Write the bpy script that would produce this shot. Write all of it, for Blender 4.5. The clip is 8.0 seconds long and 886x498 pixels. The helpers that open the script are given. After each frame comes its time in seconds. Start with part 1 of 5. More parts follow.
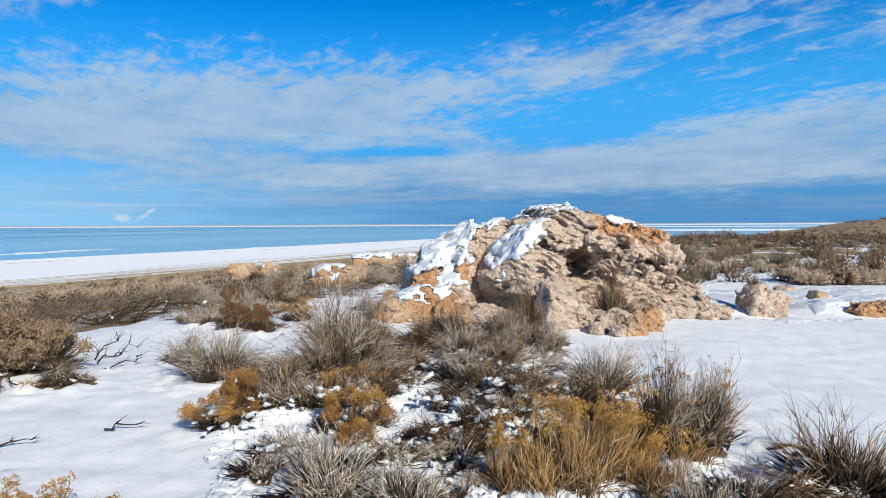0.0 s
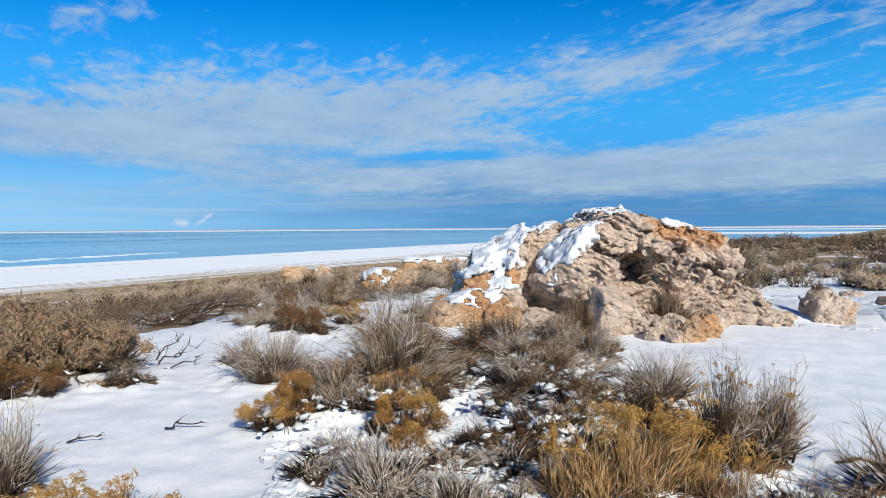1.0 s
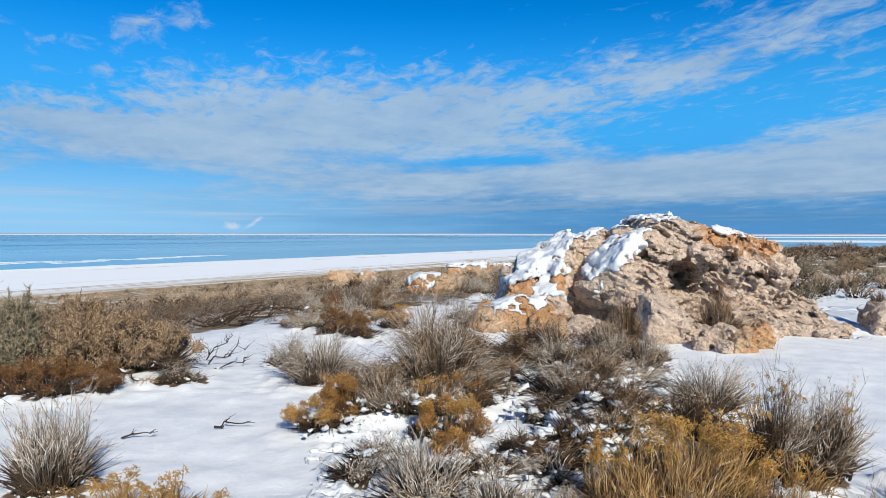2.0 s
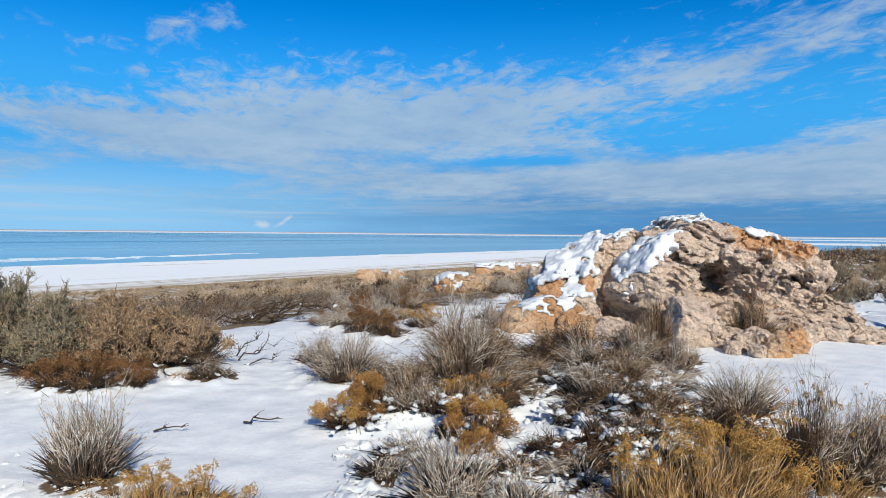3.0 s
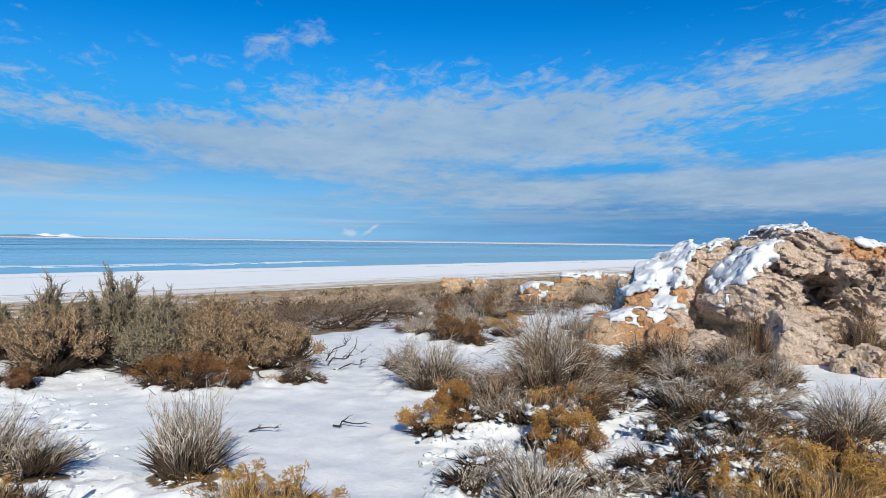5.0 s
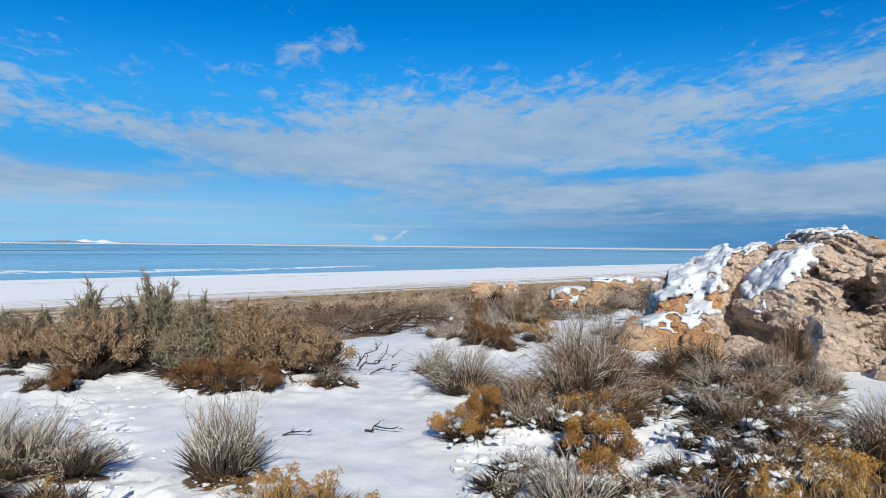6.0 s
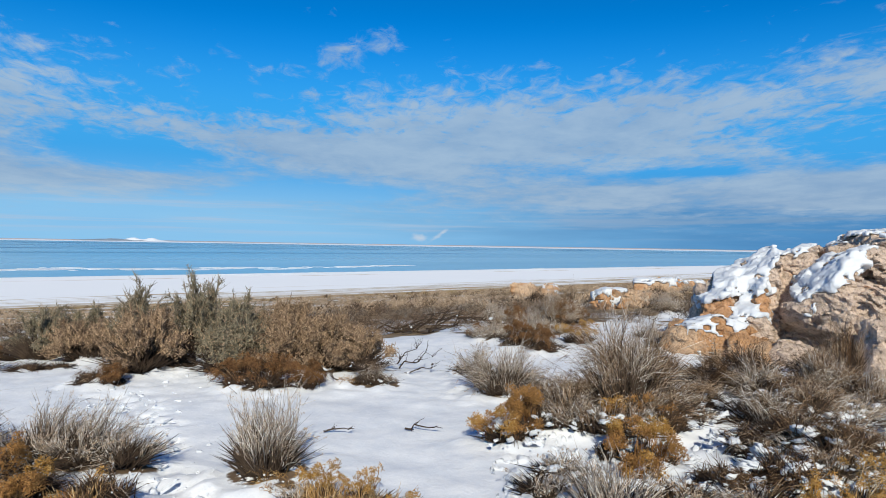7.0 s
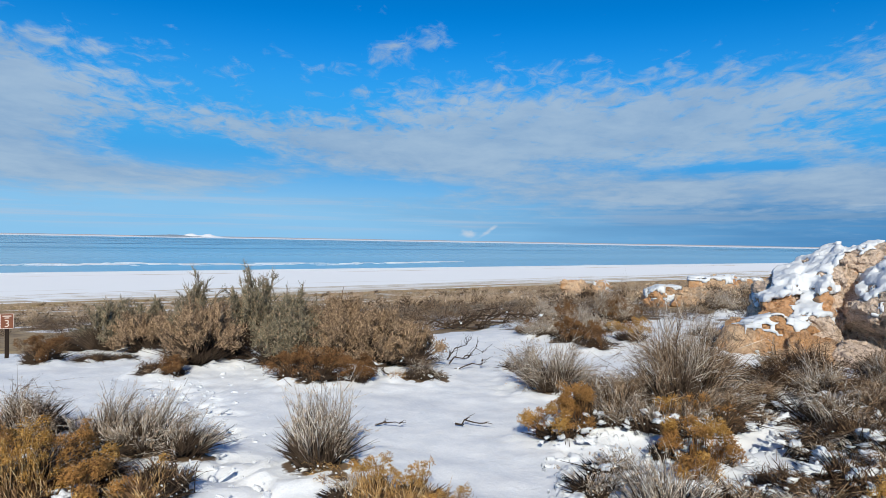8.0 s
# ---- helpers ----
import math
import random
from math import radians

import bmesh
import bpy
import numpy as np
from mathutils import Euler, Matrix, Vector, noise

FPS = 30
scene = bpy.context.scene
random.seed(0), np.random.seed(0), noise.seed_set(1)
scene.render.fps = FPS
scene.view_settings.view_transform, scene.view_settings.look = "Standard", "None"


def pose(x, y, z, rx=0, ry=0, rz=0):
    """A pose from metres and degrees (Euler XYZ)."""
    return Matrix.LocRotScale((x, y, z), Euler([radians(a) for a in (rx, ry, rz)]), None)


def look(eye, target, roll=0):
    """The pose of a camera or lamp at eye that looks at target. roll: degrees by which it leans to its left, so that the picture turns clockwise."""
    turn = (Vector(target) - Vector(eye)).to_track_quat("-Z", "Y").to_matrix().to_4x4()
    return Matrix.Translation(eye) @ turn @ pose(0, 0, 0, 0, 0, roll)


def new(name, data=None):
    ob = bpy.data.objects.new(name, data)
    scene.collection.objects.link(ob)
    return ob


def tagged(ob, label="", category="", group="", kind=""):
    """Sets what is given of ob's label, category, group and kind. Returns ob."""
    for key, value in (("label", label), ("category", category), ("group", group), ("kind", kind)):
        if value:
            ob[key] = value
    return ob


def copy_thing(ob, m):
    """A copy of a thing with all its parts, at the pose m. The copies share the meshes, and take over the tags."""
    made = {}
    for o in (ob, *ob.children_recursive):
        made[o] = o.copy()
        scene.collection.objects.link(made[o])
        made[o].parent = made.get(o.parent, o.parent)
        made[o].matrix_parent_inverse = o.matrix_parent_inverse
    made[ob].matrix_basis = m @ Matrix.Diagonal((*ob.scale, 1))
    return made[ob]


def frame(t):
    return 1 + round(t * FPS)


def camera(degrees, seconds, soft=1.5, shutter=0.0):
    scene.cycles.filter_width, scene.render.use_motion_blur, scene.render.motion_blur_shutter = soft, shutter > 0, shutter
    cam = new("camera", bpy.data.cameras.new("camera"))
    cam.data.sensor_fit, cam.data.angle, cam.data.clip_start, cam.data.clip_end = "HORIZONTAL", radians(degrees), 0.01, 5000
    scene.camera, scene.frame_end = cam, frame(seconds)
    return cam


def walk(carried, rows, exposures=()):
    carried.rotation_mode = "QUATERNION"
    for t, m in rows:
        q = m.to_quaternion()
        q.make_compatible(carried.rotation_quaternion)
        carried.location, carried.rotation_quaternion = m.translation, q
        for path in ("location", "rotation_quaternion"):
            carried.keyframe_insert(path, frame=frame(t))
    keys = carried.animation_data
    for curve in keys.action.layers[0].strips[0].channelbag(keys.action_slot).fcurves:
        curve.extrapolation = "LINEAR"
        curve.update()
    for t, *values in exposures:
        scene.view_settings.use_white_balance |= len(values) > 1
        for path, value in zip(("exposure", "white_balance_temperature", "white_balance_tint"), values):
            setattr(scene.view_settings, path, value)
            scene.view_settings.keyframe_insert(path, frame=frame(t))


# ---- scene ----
cam = camera(66.81, 8.0, soft=0.7)
# seconds, eye, yaw, pitch, lean to the right
ROWS = [
    (0.0, -0.000, -0.000, 1.600, 0.00, -2.11, 0.27),
    (0.5, -0.008, 0.008, 1.601, 1.78, -2.06, 0.25),
    (1.0, -0.013, 0.020, 1.601, 4.28, -1.77, 0.42),
    (1.5, -0.013, 0.011, 1.605, 6.54, -1.36, 0.27),
    (3.0, -0.017, 0.012, 1.601, 10.46, -1.33, -0.53),
    (3.5, -0.021, 0.009, 1.603, 12.11, -1.00, -0.53),
    (4.0, -0.030, 0.011, 1.601, 13.99, -0.94, -0.71),
    (4.5, -0.038, 0.014, 1.599, 16.03, -0.82, -0.86),
    (6.0, -0.054, 0.009, 1.601, 20.15, -0.28, -0.60),
    (6.5, -0.063, 0.011, 1.596, 21.76, -0.14, -0.85),
    (7.0, -0.070, 0.010, 1.597, 23.49, -0.33, -0.93),
    (7.5, -0.078, 0.009, 1.593, 25.34, -0.30, -0.94),
    (8.0, -0.081, 0.001, 1.593, 27.67, -0.72, -1.01),
]
walk(cam, [(t, pose(x, y, z, 0, 0, yaw) @ pose(0, 0, 0, 90 + pitch) @ pose(0, 0, 0, 0, 0, -lean)) for t, x, y, z, yaw, pitch, lean in ROWS],
     exposures=[(0.0, 0.05), (2.5, 0.0), (5.0, -0.08), (8.0, -0.12)])

# ---- light ----
SUN_AZ, SUN_EL = 152.0, 31.0
sun_data = bpy.data.lights.new("sun", "SUN")
sun_data.energy, sun_data.angle, sun_data.color = 5.0, radians(0.5), (1.0, 0.945, 0.79)
sun = new("sun", sun_data)
sun_dir = Vector((math.sin(radians(SUN_AZ)) * math.cos(radians(SUN_EL)), math.cos(radians(SUN_AZ)) * math.cos(radians(SUN_EL)), math.sin(radians(SUN_EL))))
sun.matrix_world = look(sun_dir * 50, (0, 0, 0))


class Nodes:
    """Short hand for building node trees."""

    def __init__(self, tree):
        self.t = tree
        tree.nodes.clear()

    def n(self, kind, **kw):
        nd = self.t.nodes.new(kind)
        for k, v in kw.items():
            setattr(nd, k, v)
        return nd

    def put(self, sock, v):
        if isinstance(v, bpy.types.NodeSocket):
            self.t.links.new(v, sock)
        elif v is not None:
            sock.default_value = v

    def m(self, op, a, b=None, c=None, clamp=False):
        nd = self.n("ShaderNodeMath", operation=op, use_clamp=clamp)
        for i, v in enumerate((a, b, c)):
            self.put(nd.inputs[i], v)
        return nd.outputs[0]

    def mix(self, f, a, b, blend="MIX"):
        nd = self.n("ShaderNodeMix", data_type="RGBA", blend_type=blend)
        self.put(nd.inputs[0], f)
        self.put(nd.inputs[6], a if not isinstance(a, tuple) else (*a[:3], 1))
        self.put(nd.inputs[7], b if not isinstance(b, tuple) else (*b[:3], 1))
        return nd.outputs[2]

    def step(self, v, lo, hi):
        nd = self.n("ShaderNodeMapRange", interpolation_type="SMOOTHSTEP")
        self.put(nd.inputs[0], v)
        self.put(nd.inputs[1], lo)
        self.put(nd.inputs[2], hi)
        return nd.outputs[0]

    def noise(self, vec, scale, detail=4.0, rough=0.55, distort=0.0):
        nd = self.n("ShaderNodeTexNoise")
        self.put(nd.inputs["Vector"], vec)
        self.put(nd.inputs["Scale"], scale)
        self.put(nd.inputs["Detail"], detail)
        self.put(nd.inputs["Roughness"], rough)
        self.put(nd.inputs["Distortion"], distort)
        return nd.outputs[0]

    def xyz(self, x, y, z):
        nd = self.n("ShaderNodeCombineXYZ")
        for i, v in enumerate((x, y, z)):
            self.put(nd.inputs[i], v)
        return nd.outputs[0]


# ---- sky ----
world = bpy.data.worlds.new("sky")
scene.world = world
world.use_nodes = True
W = Nodes(world.node_tree)
sky = W.n("ShaderNodeTexSky", sky_type="NISHITA", sun_disc=False, sun_elevation=radians(SUN_EL), sun_rotation=radians(SUN_AZ), altitude=1300.0, dust_density=0.3, ozone_density=2.0)
sat = W.n("ShaderNodeHueSaturation")
W.put(sat.inputs["Saturation"], 1.55)
W.put(sat.inputs["Color"], sky.outputs[0])
way = W.n("ShaderNodeTexCoord").outputs["Generated"]
sp = W.n("ShaderNodeSeparateXYZ")
W.put(sp.inputs[0], way)
dx, dy, dz = sp.outputs
az = W.m("MULTIPLY", W.m("ARCTAN2", dx, dy), 57.2958)
el = W.m("MULTIPLY", W.m("ARCSINE", dz), 57.2958)
flat = W.m("ADD", W.m("MAXIMUM", dz, 0.0), 0.10)
px, py = W.m("DIVIDE", dx, flat), W.m("DIVIDE", dy, flat)
sheet = W.xyz(px, py, 0.0)
warp = W.noise(sheet, 0.9, 3.0)
ripple = W.noise(W.xyz(W.m("ADD", W.m("MULTIPLY", px, 1.7), W.m("MULTIPLY", py, 0.75)), W.m("SUBTRACT", W.m("MULTIPLY", py, 1.1), W.m("MULTIPLY", px, 0.6)), warp), 2.1, 7.0, 0.62, 0.25)
broad = W.noise(sheet, 0.9, 6.0, 0.6, 0.3)
run_u = W.m("SUBTRACT", W.m("MULTIPLY", px, 0.55), W.m("MULTIPLY", py, 0.83))
run_v = W.m("ADD", W.m("MULTIPLY", px, 0.83), W.m("MULTIPLY", py, 0.55))
rows_ = W.noise(W.xyz(W.m("MULTIPLY", run_u, 0.62), run_v, warp), 9.0, 5.0, 0.62, 0.5)
haze_az = W.noise(W.xyz(W.m("MULTIPLY", az, 0.05), W.m("MULTIPLY", el, 0.55), 3.0), 1.0, 5.0, 0.55)


def bank(a, e, wide, high, amount, tilt=0.0):
    """A bank of cloud at azimuth a and elevation e, in degrees."""
    u, v = W.m("SUBTRACT", az, a), W.m("SUBTRACT", el, e)
    c, s = math.cos(radians(tilt)), math.sin(radians(tilt))
    p = W.m("ADD", W.m("MULTIPLY", u, c / wide), W.m("MULTIPLY", v, s / wide))
    q = W.m("SUBTRACT", W.m("MULTIPLY", v, c / high), W.m("MULTIPLY", u, s / high))
    r2 = W.m("ADD", W.m("MULTIPLY", p, p), W.m("MULTIPLY", q, q))
    return W.m("MULTIPLY", W.m("EXPONENT", W.m("MULTIPLY", r2, -1.0)), amount)


cover = 0.0
for a, e, wide, high, amount, tilt in (
        (-23, 9.0, 14, 3.3, 1.0, 3), (-8, 10.2, 9, 3.2, 0.8, 10), (-40, 8.2, 14, 1.7, 0.8, -6), (2, 6.6, 9, 1.5, 0.5, -10), (4, 4.2, 36, 1.6, 1.0, 0),
        (13, 13.4, 13, 2.6, 0.75, 14), (28, 6.6, 17, 2.6, 1.0, 6), (18, 8.8, 15, 0.9, -0.25, 10), (-31, 16.0, 4.5, 1.5, 0.75, 20), (34, 15.5, 9, 2.0, 0.25, 20),
        (-63, 10, 8, 4.8, 1.35, -25), (-50, 4.8, 13, 1.2, 0.75, 0), (-48, 7.0, 5, 1.1, -0.7, 0), (-34, 4.4, 8, 0.8, -0.8, 0), (-4, 6.1, 5, 0.35, -0.6, 0)):
    cover = W.m("ADD", cover, bank(a, e, wide, high, amount, tilt))
away = W.step(W.m("ABSOLUTE", az), 66.0, 80.0)
cover = W.m("SUBTRACT", cover, W.m("MULTIPLY", away, 0.5))
cover = W.m("SUBTRACT", cover, W.m("MULTIPLY", W.m("MULTIPLY", W.step(el, 13.5, 17.0), W.step(az, 4.0, -6.0)), 0.3))
dens = W.m("ADD", cover, W.m("ADD", W.m("MULTIPLY_ADD", ripple, 1.2, -0.6), W.m("MULTIPLY_ADD", broad, 1.4, -0.7)))
dens = W.m("ADD", dens, W.m("MULTIPLY", W.m("MULTIPLY_ADD", rows_, 2.2, -1.1), W.step(el, 4.0, 10.0)))
dens = W.m("MULTIPLY", W.step(dens, 0.08, 0.95), 0.85)
low = W.step(el, 3.6, 0.2)
dens = W.m("MULTIPLY", dens, W.m("SUBTRACT", 1.0, W.m("MULTIPLY", low, 0.6)))
cloud = W.mix(W.step(W.m("ADD", broad, W.m("MULTIPLY", ripple, 0.6)), 0.55, 1.05), (2.9, 4.3, 6.2), (4.3, 5.6, 7.0))
base = W.mix(1.0, sat.outputs[0], (0.36, 1.22, 1.42), "MULTIPLY")
base = W.mix(W.m("MULTIPLY", W.step(el, 15.0, 42.0), 0.92), base, (0.05, 0.5, 1.9))
base = W.mix(W.step(el, 19.0, 6.0), base, (0.55, 4.0, 8.8))
hz = W.mix(W.step(W.m("ADD", az, W.m("MULTIPLY_ADD", haze_az, 40.0, -20.0)), -42.0, 8.0), (3.1, 6.2, 9.1), (0.9, 2.7, 5.4))
base = W.mix(W.m("MULTIPLY", W.step(el, 7.5, 1.5), W.m("MULTIPLY_ADD", haze_az, 0.4, 0.7), clamp=True), base, hz)
col = W.mix(dens, base, cloud)
layers = W.noise(W.xyz(W.m("MULTIPLY", az, 0.045), W.m("MULTIPLY", el, 1.5), 6.0), 1.0, 4.0, 0.55)
col = W.mix(W.m("MULTIPLY", W.m("MULTIPLY", W.step(layers, 0.48, 0.66), W.m("MULTIPLY", W.step(el, 0.3, 1.2), W.step(el, 4.2, 2.6))), 0.6), col, W.mix(W.step(az, -30.0, 10.0), (4.6, 5.9, 7.6), (1.9, 3.4, 5.4)))
puffs = W.noise(W.xyz(W.m("MULTIPLY", az, 1.3), W.m("MULTIPLY", el, 2.6), 8.0), 1.0, 4.0, 0.6)
steam = W.m("ADD", W.m("ADD", bank(-25.5, 0.6, 0.8, 0.42, 1.0), bank(-23.7, 0.95, 0.9, 0.2, 1.0, 35)), W.m("MULTIPLY_ADD", puffs, 1.2, -0.75))
col = W.mix(W.m("MULTIPLY", W.step(steam, 0.1, 1.1), 0.75), col, (6.6, 7.2, 8.0))
bg = W.n("ShaderNodeBackground")
W.put(bg.inputs[0], col)
W.put(bg.inputs[1], 0.1)
W.put(W.n("ShaderNodeOutputWorld").inputs[0], bg.outputs[0])


# ---- materials ----
def material(name, rough=0.8, spec=0.3):
    mat = bpy.data.materials.new(name)
    mat.use_nodes = True
    N = Nodes(mat.node_tree)
    b = N.n("ShaderNodeBsdfPrincipled")
    b.inputs["Roughness"].default_value = rough
    b.inputs["Specular IOR Level"].default_value = spec
    N.put(N.n("ShaderNodeOutputMaterial").inputs[0], b.outputs[0])
    return mat, N, b


def bump(N, b, height, strength, dist):
    nd = N.n("ShaderNodeBump")
    nd.inputs["Strength"].default_value = strength
    nd.inputs["Distance"].default_value = dist
    N.put(nd.inputs["Height"], height)
    N.put(b.inputs["Normal"], nd.outputs[0])


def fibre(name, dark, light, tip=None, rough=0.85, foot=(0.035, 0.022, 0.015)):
    """Stems and leaves: each strand has its own tone, and is woodier at its foot, darkened further there for the shade
    inside the shrub.
    """
    mat, N, b = material(name, rough, 0.2)
    isl = N.n("ShaderNodeNewGeometry").outputs["Random Per Island"]
    rnd = N.n("ShaderNodeObjectInfo").outputs["Random"]
    c = N.mix(N.m("POWER", isl, 1.3), dark, light)
    if tip:
        c = N.mix(N.step(isl, 0.8, 0.95), c, tip)
    pos = N.n("ShaderNodeNewGeometry").outputs["Position"]
    c = N.mix(N.m("MULTIPLY", N.noise(pos, 60.0, 2.0), 0.35), c, (0.10, 0.07, 0.05))
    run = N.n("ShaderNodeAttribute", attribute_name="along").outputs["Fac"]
    # Dark feet paint in the shade low inside a shrub, over real brown bases.
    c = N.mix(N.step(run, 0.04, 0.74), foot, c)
    hsv = N.n("ShaderNodeHueSaturation")
    N.put(hsv.inputs["Value"], N.m("MULTIPLY_ADD", rnd, 0.3, 0.85))
    N.put(hsv.inputs["Color"], c)
    N.put(b.inputs["Base Color"], hsv.outputs[0])
    return mat


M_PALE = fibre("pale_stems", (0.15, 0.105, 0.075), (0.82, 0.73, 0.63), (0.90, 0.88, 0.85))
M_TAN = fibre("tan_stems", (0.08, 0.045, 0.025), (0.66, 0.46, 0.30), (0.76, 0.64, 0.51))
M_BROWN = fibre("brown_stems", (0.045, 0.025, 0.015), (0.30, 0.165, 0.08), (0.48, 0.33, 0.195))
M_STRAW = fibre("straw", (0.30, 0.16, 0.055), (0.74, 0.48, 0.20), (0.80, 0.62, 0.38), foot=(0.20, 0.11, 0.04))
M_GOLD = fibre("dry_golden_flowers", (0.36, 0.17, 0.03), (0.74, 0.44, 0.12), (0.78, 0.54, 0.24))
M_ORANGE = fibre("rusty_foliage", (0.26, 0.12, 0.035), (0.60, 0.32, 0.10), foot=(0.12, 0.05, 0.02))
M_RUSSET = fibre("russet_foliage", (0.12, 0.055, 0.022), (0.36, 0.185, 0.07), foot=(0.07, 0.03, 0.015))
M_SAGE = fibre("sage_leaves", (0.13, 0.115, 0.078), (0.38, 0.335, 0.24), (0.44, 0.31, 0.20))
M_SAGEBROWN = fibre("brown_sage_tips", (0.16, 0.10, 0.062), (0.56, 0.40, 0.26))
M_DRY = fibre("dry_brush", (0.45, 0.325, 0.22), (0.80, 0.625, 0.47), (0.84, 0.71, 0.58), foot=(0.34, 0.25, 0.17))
# Near black: dead wood, and the shade painted into the shrubs' inner stems.
M_WOOD_SHADE = fibre("dead_wood_and_inner_shade", (0.016, 0.011, 0.008), (0.065, 0.043, 0.03), foot=(0.02, 0.013, 0.009))


def snow_material():
    mat, N, b = material("snow", 0.6, 0.3)
    pos = N.n("ShaderNodeNewGeometry").outputs["Position"]
    N.put(b.inputs["Base Color"], N.mix(N.noise(pos, 3.0, 4.0), (0.61, 0.64, 0.69), (0.72, 0.745, 0.785)))
    bump(N, b, N.m("ADD", N.noise(pos, 22.0, 5.0), N.m("MULTIPLY", N.noise(pos, 140.0, 2.0), 0.25)), 0.5, 0.03)
    return mat


M_SNOW = snow_material()


def rock_material(name, grey, light, rust, rust_amount, spots=()):
    mat, N, b = material(name, 0.9, 0.2)
    pos = N.n("ShaderNodeNewGeometry").outputs["Position"]
    big, mid, fine = N.noise(pos, 1.1, 3.0), N.noise(pos, 7.0, 6.0, 0.7, 0.8), N.noise(pos, 38.0, 5.0, 0.75)
    c = N.mix(N.step(mid, 0.31, 0.54), grey, light)
    c = N.mix(N.m("MULTIPLY", N.step(N.m("ADD", big, N.m("MULTIPLY_ADD", mid, 0.6, -0.3)), 0.60 - rust_amount, 0.72 - rust_amount), 0.8), c, rust)
    for sx, sy, sz, rad in spots:
        far = N.n("ShaderNodeVectorMath", operation="DISTANCE")
        N.put(far.inputs[0], pos)
        far.inputs[1].default_value = (sx, sy, sz)
        c = N.mix(N.m("MULTIPLY", N.step(N.m("ADD", far.outputs["Value"], N.m("MULTIPLY_ADD", mid, 0.9, -0.45)), rad, rad * 0.55), 0.85), c, rust)
    c = N.mix(N.m("MULTIPLY", N.step(fine, 0.45, 0.72), 0.45), c, (0.66, 0.56, 0.46))
    c = N.mix(N.m("MULTIPLY", N.step(fine, 0.45, 0.36), 0.6), c, (0.13, 0.09, 0.06))
    N.put(b.inputs["Base Color"], c)
    chips = N.n("ShaderNodeTexVoronoi")
    N.put(chips.inputs["Vector"], N.mix(0.08, pos, N.xyz(mid, fine, mid), "ADD"))
    N.put(chips.inputs["Scale"], 19.0)
    bump(N, b, N.m("ADD", N.m("ADD", mid, N.m("MULTIPLY", fine, 0.6)), N.m("MULTIPLY", chips.outputs[0], 0.35)), 1.0, 0.05)
    return mat


M_ROCK = rock_material("pale_conglomerate", (0.32, 0.24, 0.18), (0.67, 0.52, 0.42), (0.56, 0.27, 0.105), -0.05, ((2.95, 11.9, 1.66, 0.36), (3.35, 11.9, 1.50, 0.40), (3.75, 11.9, 1.42, 0.30), (-0.3, 11.7, 0.6, 0.5), (0.3, 11.8, 0.8, 0.35)))
M_RUST = rock_material("rusty_conglomerate", (0.33, 0.21, 0.13), (0.62, 0.43, 0.28), (0.50, 0.24, 0.09), 0.12)

# ---- noise and meshes from arrays ----
UP = np.array((0.0, 0.0, 1.0))


def lattice(i, seed):
    h = (i[..., 0] * 374761393 + i[..., 1] * 668265263 + i[..., 2] * 2147483647 + seed * 1274126177) & 0xFFFFFFFF
    h = ((h ^ (h >> 13)) * 1274126177) & 0xFFFFFFFF
    h = ((h ^ (h >> 15)) * 2246822519) & 0xFFFFFFFF
    return ((h ^ (h >> 16)) & 0xFFFFFF) / float(0xFFFFFF)


def vnoise(p, seed=0):
    """Smooth value noise from -1 to 1 at points p (n, 3)."""
    i = np.floor(p).astype(np.int64)
    f = p - i
    f = f * f * f * (f * (f * 6 - 15) + 10)
    out = 0.0
    for cx in (0, 1):
        for cy in (0, 1):
            for cz in (0, 1):
                w = (f[..., 0] if cx else 1 - f[..., 0]) * (f[..., 1] if cy else 1 - f[..., 1]) * (f[..., 2] if cz else 1 - f[..., 2])
                out = out + w * lattice(i + np.array((cx, cy, cz)), seed)
    return out * 2 - 1


def fbm(p, octaves=3, seed=0, gain=0.5):
    a, out = 1.0, 0.0
    for k in range(octaves):
        out = out + a * vnoise(p * 2.03 ** k + 17.3 * k, seed + k)
        a *= gain
    return out


def smooth(a, b, v):
    t = np.clip((v - a) / (b - a), 0, 1)
    return t * t * (3 - 2 * t)


def mesh_of(name, V, F, mat, smooth_shade=True, run=None):
    """A mesh from vertices (n, 3) and faces (m, 3 or 4)."""
    V, F = np.asarray(V, np.float32), np.asarray(F, np.int32)
    me = bpy.data.meshes.new(name)
    k = F.shape[1]
    me.vertices.add(len(V))
    me.vertices.foreach_set("co", V.ravel())
    me.loops.add(F.size)
    me.loops.foreach_set("vertex_index", F.ravel())
    me.polygons.add(len(F))
    me.polygons.foreach_set("loop_start", np.arange(0, F.size, k, dtype=np.int32))
    me.polygons.foreach_set("use_smooth", np.full(len(F), smooth_shade))
    me.update(calc_edges=True)
    me.materials.append(mat)
    if run is not None:
        me.attributes.new("along", "FLOAT", "POINT").data.foreach_set("value", np.asarray(run, np.float32))
    return me


def part(name, me, parent=None, label=""):
    ob = new(name, me)
    if parent is not None:
        ob.parent = parent
    if label:
        tagged(ob, label)
    return ob


def root(name, x, y, z, label, category, group="", turn=0.0):
    e = new(name)
    e.empty_display_size = 0.1
    e.matrix_basis = pose(x, y, z, 0, 0, turn)
    return tagged(e, label, category, group)


# ---- plan of the plants ----
PLANTS = []


def sow(kind, x, y, wide, high, lean=0.0, **extra):
    """Notes a plant: its kind, place, width and height."""
    if kind.startswith("sage"):
        x, y = x * 0.955, y * 0.955
    PLANTS.append((kind, x, y, wide, high, lean, extra))


